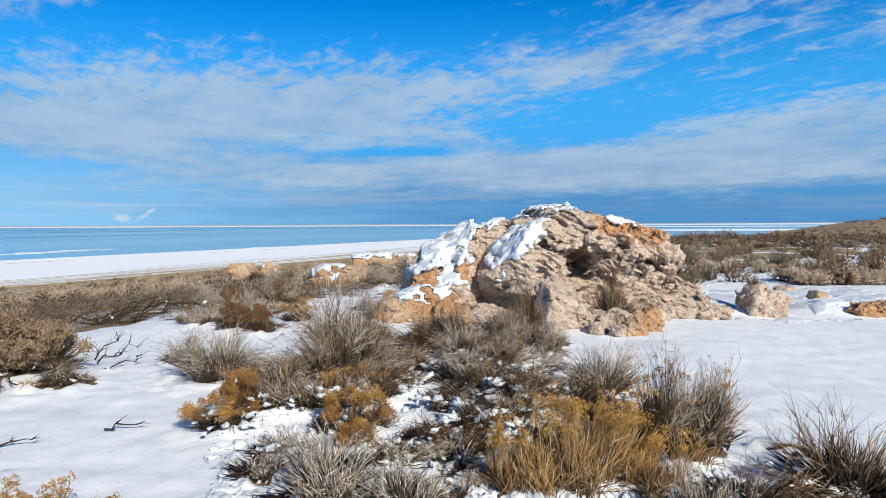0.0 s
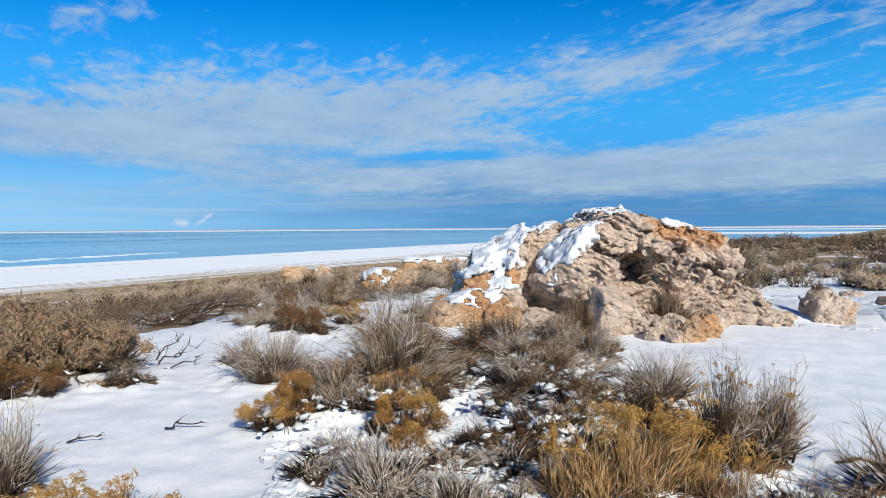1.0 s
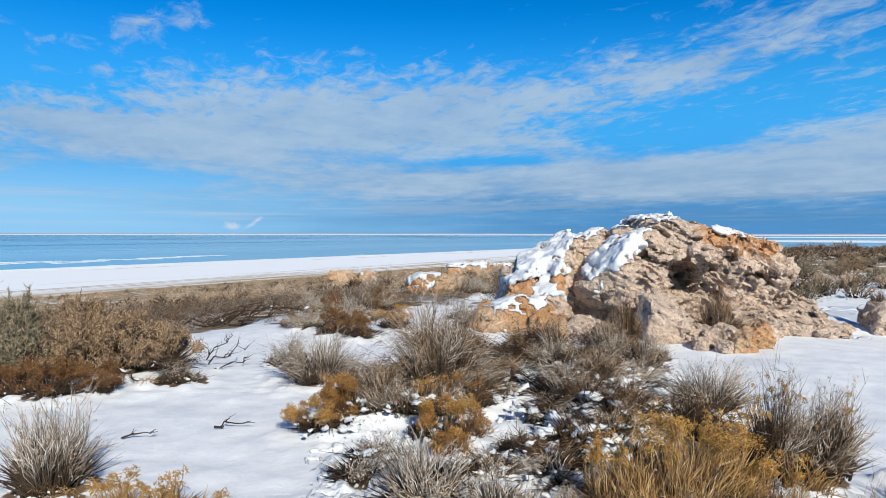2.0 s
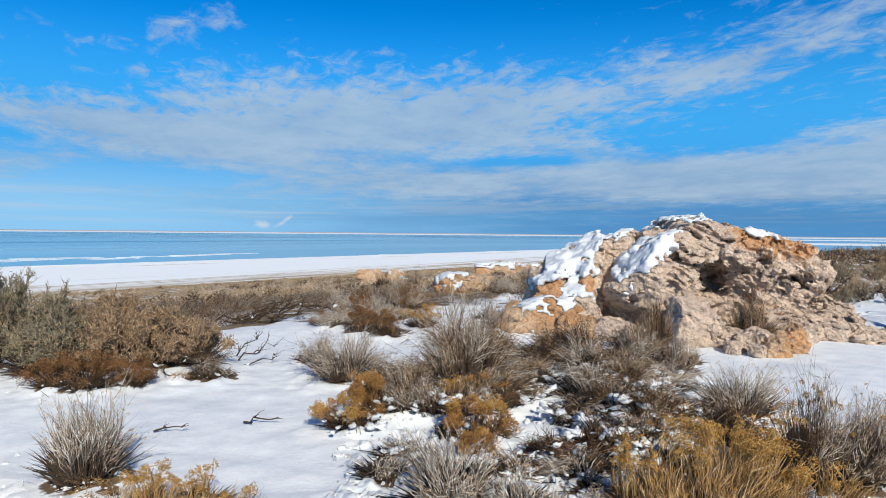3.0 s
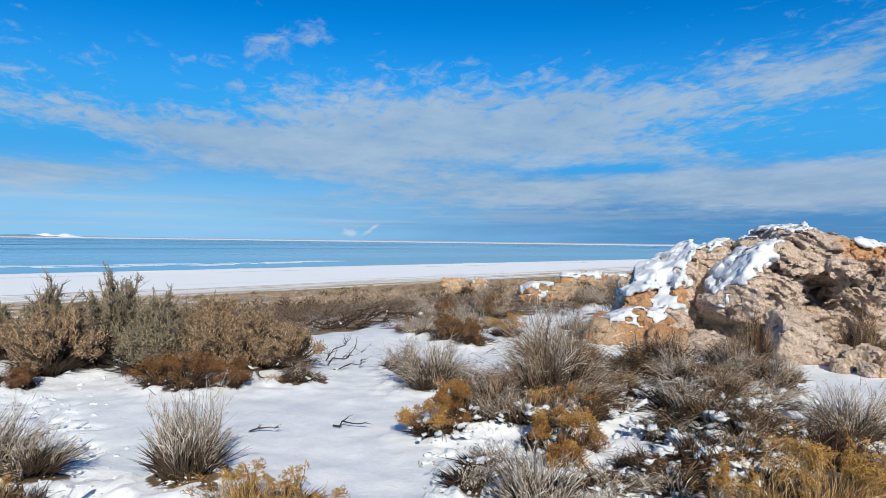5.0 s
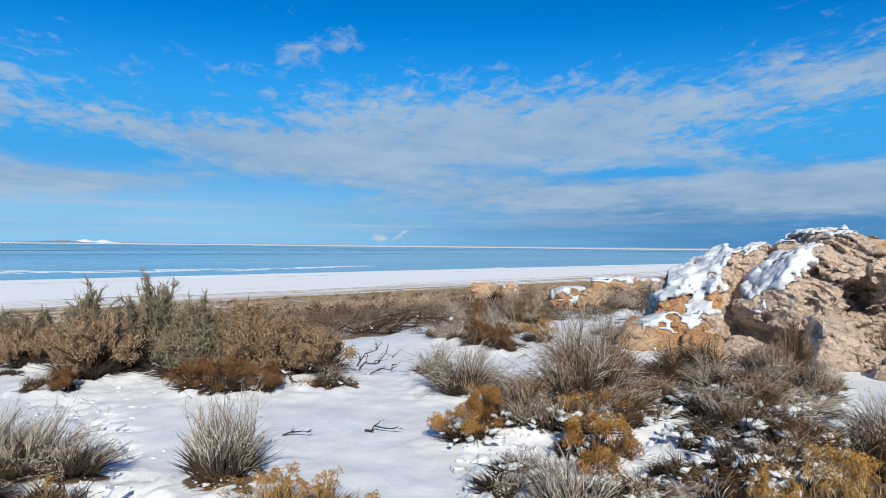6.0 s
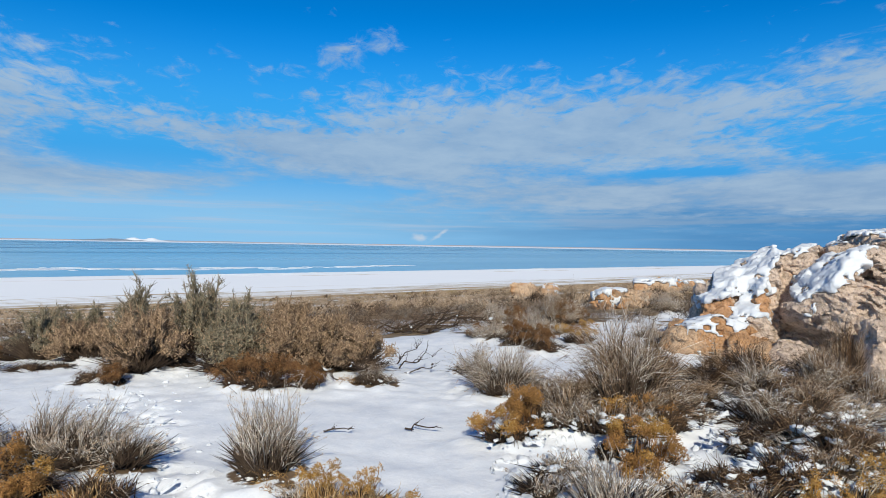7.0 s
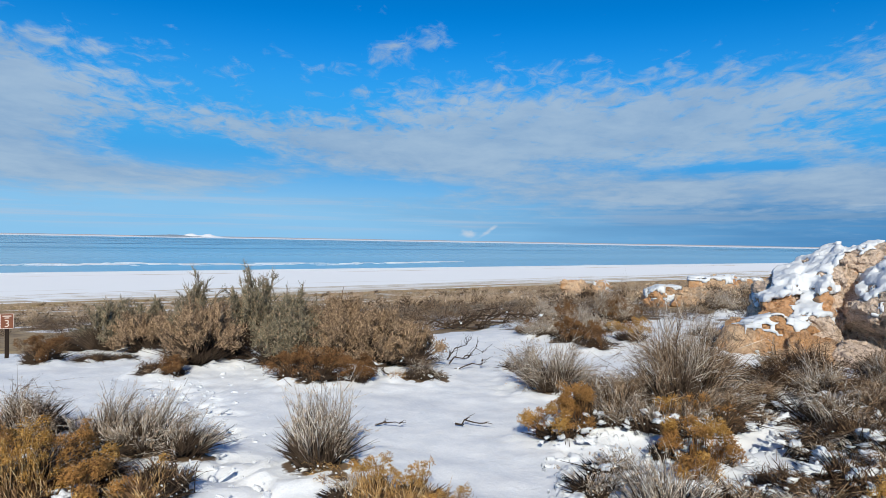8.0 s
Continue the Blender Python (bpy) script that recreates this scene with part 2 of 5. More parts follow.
sow("grey", -0.95, 6.35, 1.25, 1.10)
sow("grey", -1.45, 6.0, 0.8, 0.5)
sow("pale", -2.35, 7.0, 1.0, 0.66)
sow("pale", -3.05, 7.9, 0.62, 0.42)
sow("rusty", -1.72, 5.25, 0.62, 0.30, drift=9)
sow("rusty", -1.62, 5.45, 0.42, 0.42, drift=9)
sow("rusty", -0.62, 5.08, 0.46, 0.38, drift=9)
sow("rusty", -0.92, 5.15, 0.30, 0.30, drift=9)
sow("rusty", -0.85, 5.95, 0.60, 0.22)
sow("rusty", -0.60, 4.72, 0.30, 0.22, drift=9)
sow("pale", -0.66, 3.85, 0.80, 0.46, snow=60)
sow("pale", -0.20, 3.62, 0.50, 0.42)
sow("pale", -1.18, 4.22, 0.50, 0.24, snow=40)
sow("tan", 0.20, 6.55, 0.85, 0.52, -0.3)
sow("tan", 0.60, 7.0, 0.7, 0.46, 0.25)
sow("pale", 1.52, 6.35, 1.0, 0.52)
sow("brown", 0.28, 4.95, 0.75, 0.42, snow=60, drift=14)
sow("brown", 0.62, 5.45, 0.90, 0.50, snow=60, drift=14)
sow("brown", 1.15, 5.35, 0.80, 0.48, snow=60)
sow("brown", 0.35, 5.75, 0.80, 0.50, snow=60)
sow("brown", 0.12, 4.45, 0.55, 0.26, snow=30)
sow("golden", 0.72, 3.95, 0.80, 0.62)
sow("golden", 1.05, 4.05, 0.60, 0.58)
sow("golden", 0.42, 3.85, 0.45, 0.46)
sow("golden", 1.22, 3.80, 0.45, 0.36, 0.2)
sow("wispy", 1.46, 4.42, 0.55, 0.84)
sow("wispy", 1.75, 4.40, 0.42, 0.56, 0.25)
sow("pale", 1.68, 4.5, 0.62, 0.66, 0.3)
sow("straw", 1.55, 4.25, 0.5, 0.34)
sow("twiggy", 1.62, 3.72, 0.6, 0.28, snow=40, drift=10)
sow("twiggy", 2.35, 3.85, 0.95, 0.62, snow=50)
sow("brown", 1.85, 3.40, 0.85, 0.40, drift=8)
sow("twiggy", 2.75, 3.45, 0.90, 0.70)
sow("pale", 1.30, 3.30, 0.55, 0.44)
sow("sparse", 1.00, 3.32, 0.70, 0.52)
sow("sparse", 0.55, 3.36, 0.60, 0.46)
sow("sparse", 1.55, 3.42, 0.55, 0.48)
sow("sparse", 2.42, 4.65, 0.50, 0.40)
sow("straw", 2.40, 4.55, 0.30, 0.12)
sow("sparse", 2.05, 3.80, 0.6, 0.34, snow=40, drift=10)
sow("brown", -0.85, 8.55, 0.85, 0.46, drift=4)
sow("tan", -0.30, 8.95, 0.75, 0.50)
sow("grey", -1.25, 8.95, 0.80, 0.48)
sow("stalks", 1.22, 9.55, 0.46, 0.98)
sow("stalks", 2.78, 10.95, 0.85, 0.78)
sow("stalks", 5.62, 12.05, 0.42, 0.42, lift=0.36)
sow("brown", 0.10, 8.75, 0.95, 0.66)
sow("tan", 0.75, 8.4, 0.75, 0.55)
sow("brown", -0.25, 8.1, 0.9, 0.50)
sow("brown", 0.45, 7.75, 0.9, 0.42)
sow("brown", 0.85, 9.1, 0.8, 0.55)
sow("tan", 1.25, 8.1, 0.6, 0.5)
sow("russet", -4.00, 12.7, 0.60, 0.48, snow=60, drift=4)
sow("twiggy", -7.2, 25.6, 1.0, 0.95)
sow("twiggy", -5.7, 25.0, 1.1, 0.90)
sow("twiggy", -4.9, 24.6, 0.9, 0.75)
sow("twiggy", -3.3, 32.6, 1.3, 0.9)
sow("twiggy", -4.7, 32.9, 1.2, 0.8)
sow("tan", -2.0, 32.8, 1.2, 0.7)
sow("brown", -8.4, 25.7, 1.1, 0.5)
sow("tan", -9.6, 25.8, 1.1, 0.6)
sow("tan", -3.7, 21.9, 1.0, 0.45)
sow("pale", -2.6, 20.5, 1.0, 0.6)
sow("pale", -1.6, 18.0, 1.0, 0.6)
sow("tan", -0.6, 15.6, 0.9, 0.6)
sow("pale", -5.1, 14.6, 0.7, 0.6)
sow("pale", -4.6, 13.6, 0.7, 0.5)
sow("grey", -3.3, 13.2, 1.1, 0.8)
sow("pale", -3.20, 11.2, 0.70, 0.68)
sow("rusty", -2.40, 11.0, 0.66, 0.42)
sow("russet", -4.25, 11.2, 0.40, 0.2)
sow("pale", -4.50, 3.20, 0.72, 0.52, 0.2)
sow("pale", -4.22, 3.30, 0.72, 0.48, 0.4)
sow("pale", -3.95, 3.42, 0.60, 0.40, 0.5)
sow("grey", -5.42, 3.15, 0.75, 0.52)
sow("grey", -5.0, 2.9, 0.5, 0.36)
sow("rusty", -4.25, 2.48, 0.80, 0.42)
sow("golden", -4.0, 2.25, 0.6, 0.42)
sow("rusty", -3.72, 2.46, 0.50, 0.24, drift=8)
sow("brown", -4.1, 2.75, 0.7, 0.25, 0.4, snow=40)
sow("pale", -3.02, 3.78, 0.70, 0.66)
sow("straw", -2.80, 3.62, 0.36, 0.14)
sow("golden", -2.30, 3.42, 0.42, 0.28)
sow("golden", -2.05, 3.50, 0.45, 0.32, 0.1)
sow("golden", -1.82, 3.40, 0.42, 0.24)
sow("pale", -2.5, 3.38, 0.3, 0.18)
sow("sage", -9.50, 6.80, 0.80, 0.95)
sow("sage", -9.20, 7.30, 0.60, 0.85)
sow("sage", -8.00, 7.30, 0.90, 1.15)
sow("sage", -7.60, 8.00, 0.85, 1.22)
sow("sage", -7.10, 8.30, 0.70, 0.95)
sow("sagebrown", -8.70, 6.90, 0.8, 0.7)
sow("sagebrown", -6.96, 6.30, 0.90, 0.85)
sow("sagebrown", -7.5, 6.9, 0.85, 0.75)
sow("sage", -5.95, 6.85, 0.90, 0.76)
sow("sage", -6.35, 7.2, 0.70, 0.80)
sow("sagebrown", -5.35, 7.15, 0.75, 0.80)
sow("sagebrown", -4.85, 7.45, 0.75, 0.72)
sow("sagebrown", -4.45, 7.55, 0.65, 0.60)
sow("sagebrown", -6.2, 8.4, 0.9, 0.85)
sow("sagebrown", -5.4, 8.3, 0.8, 0.75)
sow("russet", -4.75, 5.95, 0.70, 0.42)
sow("russet", -5.05, 5.95, 0.55, 0.34)
sow("russet", -4.4, 6.2, 0.5, 0.3)
sow("brown", -6.45, 6.45, 0.65, 0.36, snow=30)
sow("russet", -8.62, 5.25, 0.75, 0.36)
sow("brown", -8.15, 5.65, 0.55, 0.22)
sow("brown", -7.85, 5.85, 0.40, 0.20)
sow("brown", -10.0, 6.5, 1.0, 0.42)
sow("brown", -6.60, 5.32, 0.50, 0.24, snow=20)
sow("russet", -6.35, 5.38, 0.32, 0.2)
sow("tan", -3.85, 6.75, 0.60, 0.30)
sow("straw", -4.1, 6.6, 0.35, 0.14)


def thicket(seed, count, x0, x1, y0, y1, kinds, wide, high, drift=3):
    """Low matted growth that fills the gaps between the larger shrubs."""
    rs = random.Random(seed)
    for _ in range(count):
        sow(rs.choice(kinds), round(rs.uniform(x0, x1), 2), round(rs.uniform(y0, y1), 2), rs.uniform(*wide), rs.uniform(*high), rs.uniform(-0.35, 0.35), snow=45, drift=drift)


thicket(1, 16, -0.1, 1.5, 4.6, 7.6, ("brown", "brown", "tan", "pale"), (0.5, 0.9), (0.2, 0.36), 12)
thicket(2, 15, -1.9, -0.2, 5.2, 7.4, ("brown", "brown", "grey", "tan"), (0.45, 0.8), (0.22, 0.38), 7)
thicket(3, 9, -1.2, 0.3, 3.7, 4.8, ("pale", "brown", "pale"), (0.35, 0.6), (0.16, 0.28), 9)
thicket(4, 11, -4.2, -0.7, 8.8, 13.5, ("pale", "pale", "tan", "russet"), (0.6, 1.0), (0.32, 0.52))
thicket(5, 10, -9.5, -4.6, 6.6, 9.6, ("sagebrown", "brown", "tan"), (0.6, 0.9), (0.4, 0.65))
thicket(6, 6, -0.6, 1.6, 7.8, 9.6, ("tan", "pale", "brown"), (0.5, 0.8), (0.35, 0.55))
thicket(7, 4, -5.2, -3.4, 2.4, 3.2, ("pale", "golden", "brown"), (0.4, 0.6), (0.2, 0.35))


# ---- ground ----
def footprints():
    rng = np.random.default_rng(4)
    out = []
    for k in range(80):
        t = k / 79
        out.append((-2.9 - 3.2 * t + rng.normal(0, 0.2), 3.0 + 2.2 * t + rng.normal(0, 0.2), rng.uniform(0, 3.1)))
    for k in range(26):
        t = k / 25
        out.append((6.6 + 4.2 * t + rng.normal(0, 0.12), 13.0 + 1.9 * t + rng.normal(0, 0.15), 1.2 + rng.normal(0, 0.2)))
    return out


STEPS = footprints()


def shore(x, y):
    return -0.906 * x + 0.423 * y


def ground_z(x, y):
    """Height of the ground; x and y are arrays."""
    one = np.ndim(x) == 0
    x, y = np.atleast_1d(np.asarray(x, float)), np.atleast_1d(np.asarray(y, float))
    s, u = shore(x, y), 0.423 * x + 0.906 * y
    z = -5.2 * np.clip((s - 9.0) / 66.0, 0, 1) - 0.75 * np.clip((s - 75) / 66.0, 0, 1) - 2.0 * smooth(141, 260, s)
    z = np.minimum(z, -7.5 * smooth(0, 1, (u - 70 - 180 * smooth(10, 60, s)) / 140))
    z = z + 10.6 * np.exp(-((x - 160) / 46) ** 2 - ((y - 225) / 75) ** 2)
    near = smooth(60, 14, np.hypot(x, y))
    p = np.stack([x, y, 0 * x], -1)
    flat = p.reshape(-1, 3)
    z = z + (0.03 * fbm(flat * 0.55, 3, 11) - 0.04).reshape(z.shape) * near
    for mx, my, mr, mh in ((5.0, 12.9, 0.5, 0.20), (5.3, 12.2, 0.35, 0.10), (6.9, 12.2, 0.5, 0.16), (7.7, 12.4, 0.5, 0.14), (8.6, 13.2, 0.7, 0.12), (4.3, 13.6, 0.6, 0.12)):
        z = z + mh * np.exp(-((x - mx) ** 2 + (y - my) ** 2) / mr ** 2)
    for kind, bx, by, wide, high, lean, extra in PLANTS:
        part_ = (np.abs(x - bx) < 1.4 * wide) & (np.abs(y - by) < 1.4 * wide)
        if part_.any():
            r2 = ((x[part_] - bx) ** 2 + (y[part_] - by) ** 2) / (0.55 * wide) ** 2
            z[part_] += 0.05 * min(high, 0.6) / 0.5 * np.exp(-r2)
    return z[0] if one else z


def spaced(lo, hi, step, growth, far_lo, far_hi):
    mid = list(np.arange(lo, hi + step / 2, step))
    a, d = mid[-1], step
    up, down = [], []
    while a < far_hi:
        d *= growth
        a += d
        up.append(a)
    a, d = mid[0], step
    while a > far_lo:
        d *= growth
        a -= d
        down.append(a)
    return np.array(down[::-1] + mid + up)


gx, gy = spaced(-7.0, 5.2, 0.064, 1.055, -4900, 4900), spaced(2.4, 8.8, 0.064, 1.055, -4900, 4900)
GX, GY = np.meshgrid(gx, gy, indexing="ij")
GZ = ground_z(GX, GY)
flat_p = np.stack([GX, GY, 0 * GX], -1).reshape(-1, 3)
nearby = np.hypot(GX, GY) < 40
idx = nearby.ravel()
fine = np.zeros(GX.size)
fine[idx] = 0.007 * fbm(flat_p[idx] * 4.0, 3, 31)
fine = fine.reshape(GX.shape)
dense = np.zeros(GX.shape)
litter = np.zeros(GX.shape)
for kind, bx, by, wide, high, lean, extra in PLANTS:
    ia, ib = np.searchsorted(gx, (bx - 2 * wide, bx + 2 * wide))
    ja, jb = np.searchsorted(gy, (by - 2 * wide, by + 2 * wide))
    box = (slice(ia, ib), slice(ja, jb))
    r2 = ((GX[box] - bx) ** 2 + (GY[box] - by) ** 2)
    dense[box] = np.maximum(dense[box], np.exp(-r2 / (0.75 * wide) ** 2))
    litter[box] = np.maximum(litter[box], np.exp(-r2 / ((0.66 if kind in ("brown", "tan") else 0.52) * wide) ** 2))
rough = np.zeros(GX.size)
rough[idx] = np.maximum(0, fbm(flat_p[idx] * 8.0, 4, 51, 0.6))
fine = fine + 0.07 * dense * rough.reshape(GX.shape)
for fx, fy, turn in STEPS:
    c, s_ = math.cos(turn), math.sin(turn)
    a, b = (GX - fx) * c + (GY - fy) * s_, -(GX - fx) * s_ + (GY - fy) * c
    r = (a / 0.11) ** 2 + (b / 0.05) ** 2
    fine = fine - 0.026 * np.exp(-r ** 2) * (1 + rough.reshape(GX.shape))
GZ = GZ + fine
S = shore(GX, GY)
patch = np.zeros(GX.size)
wide_idx = (np.hypot(GX, GY) < 400).ravel()
patch[wide_idx] = fbm(flat_p[wide_idx] * 0.55, 4, 71)
patch = patch.reshape(GX.shape)
snowy = 1.0 - smooth(0.45, 1.05, litter + 0.3 * patch - 0.6 * (rough.reshape(GX.shape) > 0.25))
veg = smooth(15.0, 17.0, -GX + 0.95 * GY + 1.3 * patch)
for cx, cy, rx, ry in ((4.3, 12.0, 0.9, 0.35), (6.55, 11.45, 0.4, 0.10), (2.7, 10.9, 0.7, 0.5)):
    snowy = snowy * smooth(0.5, 1.2, ((GX - cx) / rx) ** 2 + ((GY - cy) / ry) ** 2 + 0.4 * patch)
veg = veg * smooth(0.5, 1.3, ((GX + 5.15) / 0.42) ** 2 + ((GY - 13.6) / 1.9) ** 2 + 0.4 * patch)
for cx, cy, rx, ry in ((-3.2, 14.5, 0.9, 0.7), (-2.2, 16.5, 1.1, 0.6), (-4.2, 18.5, 1.3, 0.7), (-1.4, 14.0, 0.7, 0.8), (-7.2, 20.0, 1.2, 0.6)):
    veg = veg * smooth(0.5, 1.3, ((GX - cx) / rx) ** 2 + ((GY - cy) / ry) ** 2 + 0.7 * patch)
veg = np.maximum(veg, smooth(17.5, 20.5, GY + 1.2 * patch - 9.0 * smooth(3.0, 5.0, GX)) * (S < 30))
snowy = snowy * (1 - veg) + veg * smooth(0.22, 0.5, patch) * 0.75 * smooth(90, 50, GY)
n_x, n_y = GX.shape
I = np.arange(n_x * n_y).reshape(n_x, n_y)
quads = np.stack([I[:-1, :-1], I[1:, :-1], I[1:, 1:], I[:-1, 1:]], -1).reshape(-1, 4)


def ground_material():
    mat, N, b = material("snowy_ground", 0.75, 0.25)
    pos = N.n("ShaderNodeNewGeometry").outputs["Position"]
    att = N.n("ShaderNodeAttribute", attribute_name="snowy").outputs["Fac"]
    sep = N.n("ShaderNodeSeparateXYZ")
    N.put(sep.inputs[0], pos)
    s = N.m("ADD", N.m("MULTIPLY", sep.outputs[0], -0.906), N.m("MULTIPLY", sep.outputs[1], 0.423))
    u = N.m("ADD", N.m("MULTIPLY", sep.outputs[0], 0.423), N.m("MULTIPLY", sep.outputs[1], 0.906))
    mid, fine_n, big = N.noise(pos, 3.5, 5.0, 0.6), N.noise(pos, 30.0, 4.0, 0.65), N.noise(pos, 0.12, 5.0, 0.6)
    streak = N.noise(N.xyz(N.m("MULTIPLY", s, 0.30), N.m("MULTIPLY", u, 0.022), 0.0), 1.0, 5.0, 0.6, 0.4)
    snowfac = N.step(N.m("ADD", att, N.m("MULTIPLY_ADD", mid, 0.5, N.m("MULTIPLY_ADD", fine_n, 0.5, -0.5))), 0.38, 0.58)
    beach = N.step(N.m("ADD", s, N.m("MULTIPLY_ADD", big, 16.0, -8.0)), 72.0, 75.0)
    beach = N.m("MULTIPLY", beach, N.m("SUBTRACT", 1.0, N.m("MULTIPLY", N.m("MULTIPLY", N.step(streak, 0.58, 0.62), N.step(s, 100.0, 88.0)), 0.8)))
    edge = N.step(N.m("ADD", s, N.m("MULTIPLY_ADD", streak, 30.0, -15.0)), 88.0, 74.0)
    beach = N.m("MULTIPLY", beach, N.m("SUBTRACT", 1.0, N.m("MULTIPLY", edge, N.step(streak, 0.42, 0.55))))
    drift = N.noise(N.xyz(N.m("MULTIPLY", s, 0.55), N.m("MULTIPLY", u, 0.013), 2.0), 1.0, 4.0, 0.6, 0.5)
    inner = N.m("MULTIPLY", N.step(drift, 0.53, 0.57), N.m("MULTIPLY", N.step(s, 76.0, 79.0), N.step(N.m("ADD", s, N.m("MULTIPLY", u, -0.06)), 92.0, 82.0)))
    wrack = N.m("MULTIPLY", N.step(N.m("ABSOLUTE", N.m("ADD", s, N.m("MULTIPLY_ADD", big, 6.0, -139.0))), 0.9, 0.4), N.step(N.noise(N.xyz(0.0, N.m("MULTIPLY", u, 0.02), 4.0), 1.0, 3.0), 0.48, 0.55))
    beach = N.m("MULTIPLY", beach, N.m("SUBTRACT", 1.0, N.m("MULTIPLY", N.m("MAXIMUM", inner, wrack), 0.75)))
    snowfac = N.m("MAXIMUM", snowfac, beach)
    soil = N.mix(mid, (0.07, 0.045, 0.03), (0.22, 0.15, 0.09))
    grass = N.mix(N.step(big, 0.35, 0.65), (0.40, 0.30, 0.19), (0.52, 0.38, 0.20))
    grass = N.mix(N.m("MULTIPLY", N.step(N.m("ADD", s, N.m("MULTIPLY_ADD", big, 20.0, -10.0)), 50.0, 62.0), 0.8), grass, (0.60, 0.43, 0.20))
    bare = N.mix(N.m("MAXIMUM", N.step(s, 9.0, 11.0), N.step(sep.outputs[1], 12.0, 20.0)), soil, N.mix(N.m("MULTIPLY", N.step(mid, 0.3, 0.6), 0.8), (0.20, 0.145, 0.09), grass))
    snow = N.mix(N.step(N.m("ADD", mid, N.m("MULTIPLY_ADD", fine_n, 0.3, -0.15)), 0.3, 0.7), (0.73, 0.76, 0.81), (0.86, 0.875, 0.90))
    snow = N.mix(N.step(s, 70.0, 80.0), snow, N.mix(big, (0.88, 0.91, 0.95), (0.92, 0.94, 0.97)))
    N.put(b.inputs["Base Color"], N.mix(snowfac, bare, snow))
    N.put(b.inputs["Specular IOR Level"], N.m("MULTIPLY", N.step(s, 40.0, 15.0), 0.2))
    h = N.m("ADD", N.m("MULTIPLY", mid, 0.5), N.m("ADD", N.m("MULTIPLY", fine_n, 0.4), N.m("MULTIPLY", snowfac, 0.3)))
    bump(N, b, N.m("MULTIPLY", N.m("ADD", h, N.m("MULTIPLY", N.noise(pos, 12.0, 3.0), 0.5)), N.step(s, 60.0, 30.0)), 0.5, 0.02)
    return mat


me = mesh_of("ground", np.stack([GX, GY, GZ], -1).reshape(-1, 3), quads, ground_material())
me.attributes.new("snowy", "FLOAT", "POINT").data.foreach_set("value", snowy.ravel().astype(np.float32))
ground = tagged(part("ground", me), "snow-covered ground with bare soil and dry grass sloping to a lake beach", "ground", kind="structure")


# ---- lake ----
def water_material():
    mat, N, b = material("lake_water", 0.12, 0.5)
    pos = N.n("ShaderNodeNewGeometry").outputs["Position"]
    sep = N.n("ShaderNodeSeparateXYZ")
    N.put(sep.inputs[0], pos)
    s = N.m("ADD", N.m("MULTIPLY", sep.outputs[0], -0.906), N.m("MULTIPLY", sep.outputs[1], 0.423))
    u = N.m("ADD", N.m("MULTIPLY", sep.outputs[0], 0.423), N.m("MULTIPLY", sep.outputs[1], 0.906))
    band = N.noise(N.xyz(N.m("MULTIPLY", s, 0.006), N.m("MULTIPLY", u, 0.0012), 0.0), 1.0, 4.0, 0.55, 0.5)
    thin = N.noise(N.xyz(N.m("MULTIPLY", s, 0.013), N.m("MULTIPLY", u, 0.0011), 5.0), 1.0, 3.0, 0.5, 0.3)
    dark = N.m("MULTIPLY", N.step(thin, 0.53, 0.60), N.step(s, 330.0, 600.0))
    N.put(b.inputs["Base Color"], N.mix(N.m("MULTIPLY", dark, 0.75), N.mix(N.step(band, 0.40, 0.62), (0.19, 0.46, 0.65), (0.29, 0.57, 0.75)), (0.04, 0.13, 0.24)))
    N.put(b.inputs["Roughness"], N.m("ADD", N.m("MULTIPLY_ADD", band, 0.25, 0.12), N.m("MULTIPLY", dark, 0.35)))
    bump(N, b, N.noise(pos, 1.2, 3.0), 0.15, 0.05)
    return mat


LAKE_Z = -6.0
lx, ly = spaced(-400, 100, 50, 1.25, -4800, 4800), spaced(0, 400, 50, 1.25, -900, 4800)
LX, LY = np.meshgrid(lx, ly, indexing="ij")
J = np.arange(LX.size).reshape(LX.shape)
lq = np.stack([J[:-1, :-1], J[1:, :-1], J[1:, 1:], J[:-1, 1:]], -1).reshape(-1, 4)
lake = tagged(part("water", mesh_of("water", np.stack([LX, LY, 0 * LX + LAKE_Z], -1).reshape(-1, 3), lq, water_material())), "calm pale blue lake with thin ice streaks", "water", kind="structure")


# ---- far shore ----
def plain(name, a, b_, scale, rough=0.85):
    mat, N, b = material(name, rough, 0.0)
    pos = N.n("ShaderNodeNewGeometry").outputs["Position"]
    N.put(b.inputs["Base Color"], N.mix(N.step(N.noise(pos, scale, 4.0, 0.6), 0.35, 0.65), a, b_))
    return mat


# Distance haze is painted into these far colours as pale blue-grey.
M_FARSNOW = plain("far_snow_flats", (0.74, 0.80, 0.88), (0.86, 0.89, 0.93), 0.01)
M_FARLAND = plain("hazed_far_land", (0.42, 0.44, 0.50), (0.55, 0.50, 0.51), 0.004)
M_ISLE = plain("hazed_island_slope", (0.22, 0.28, 0.36), (0.34, 0.38, 0.44), 0.01)


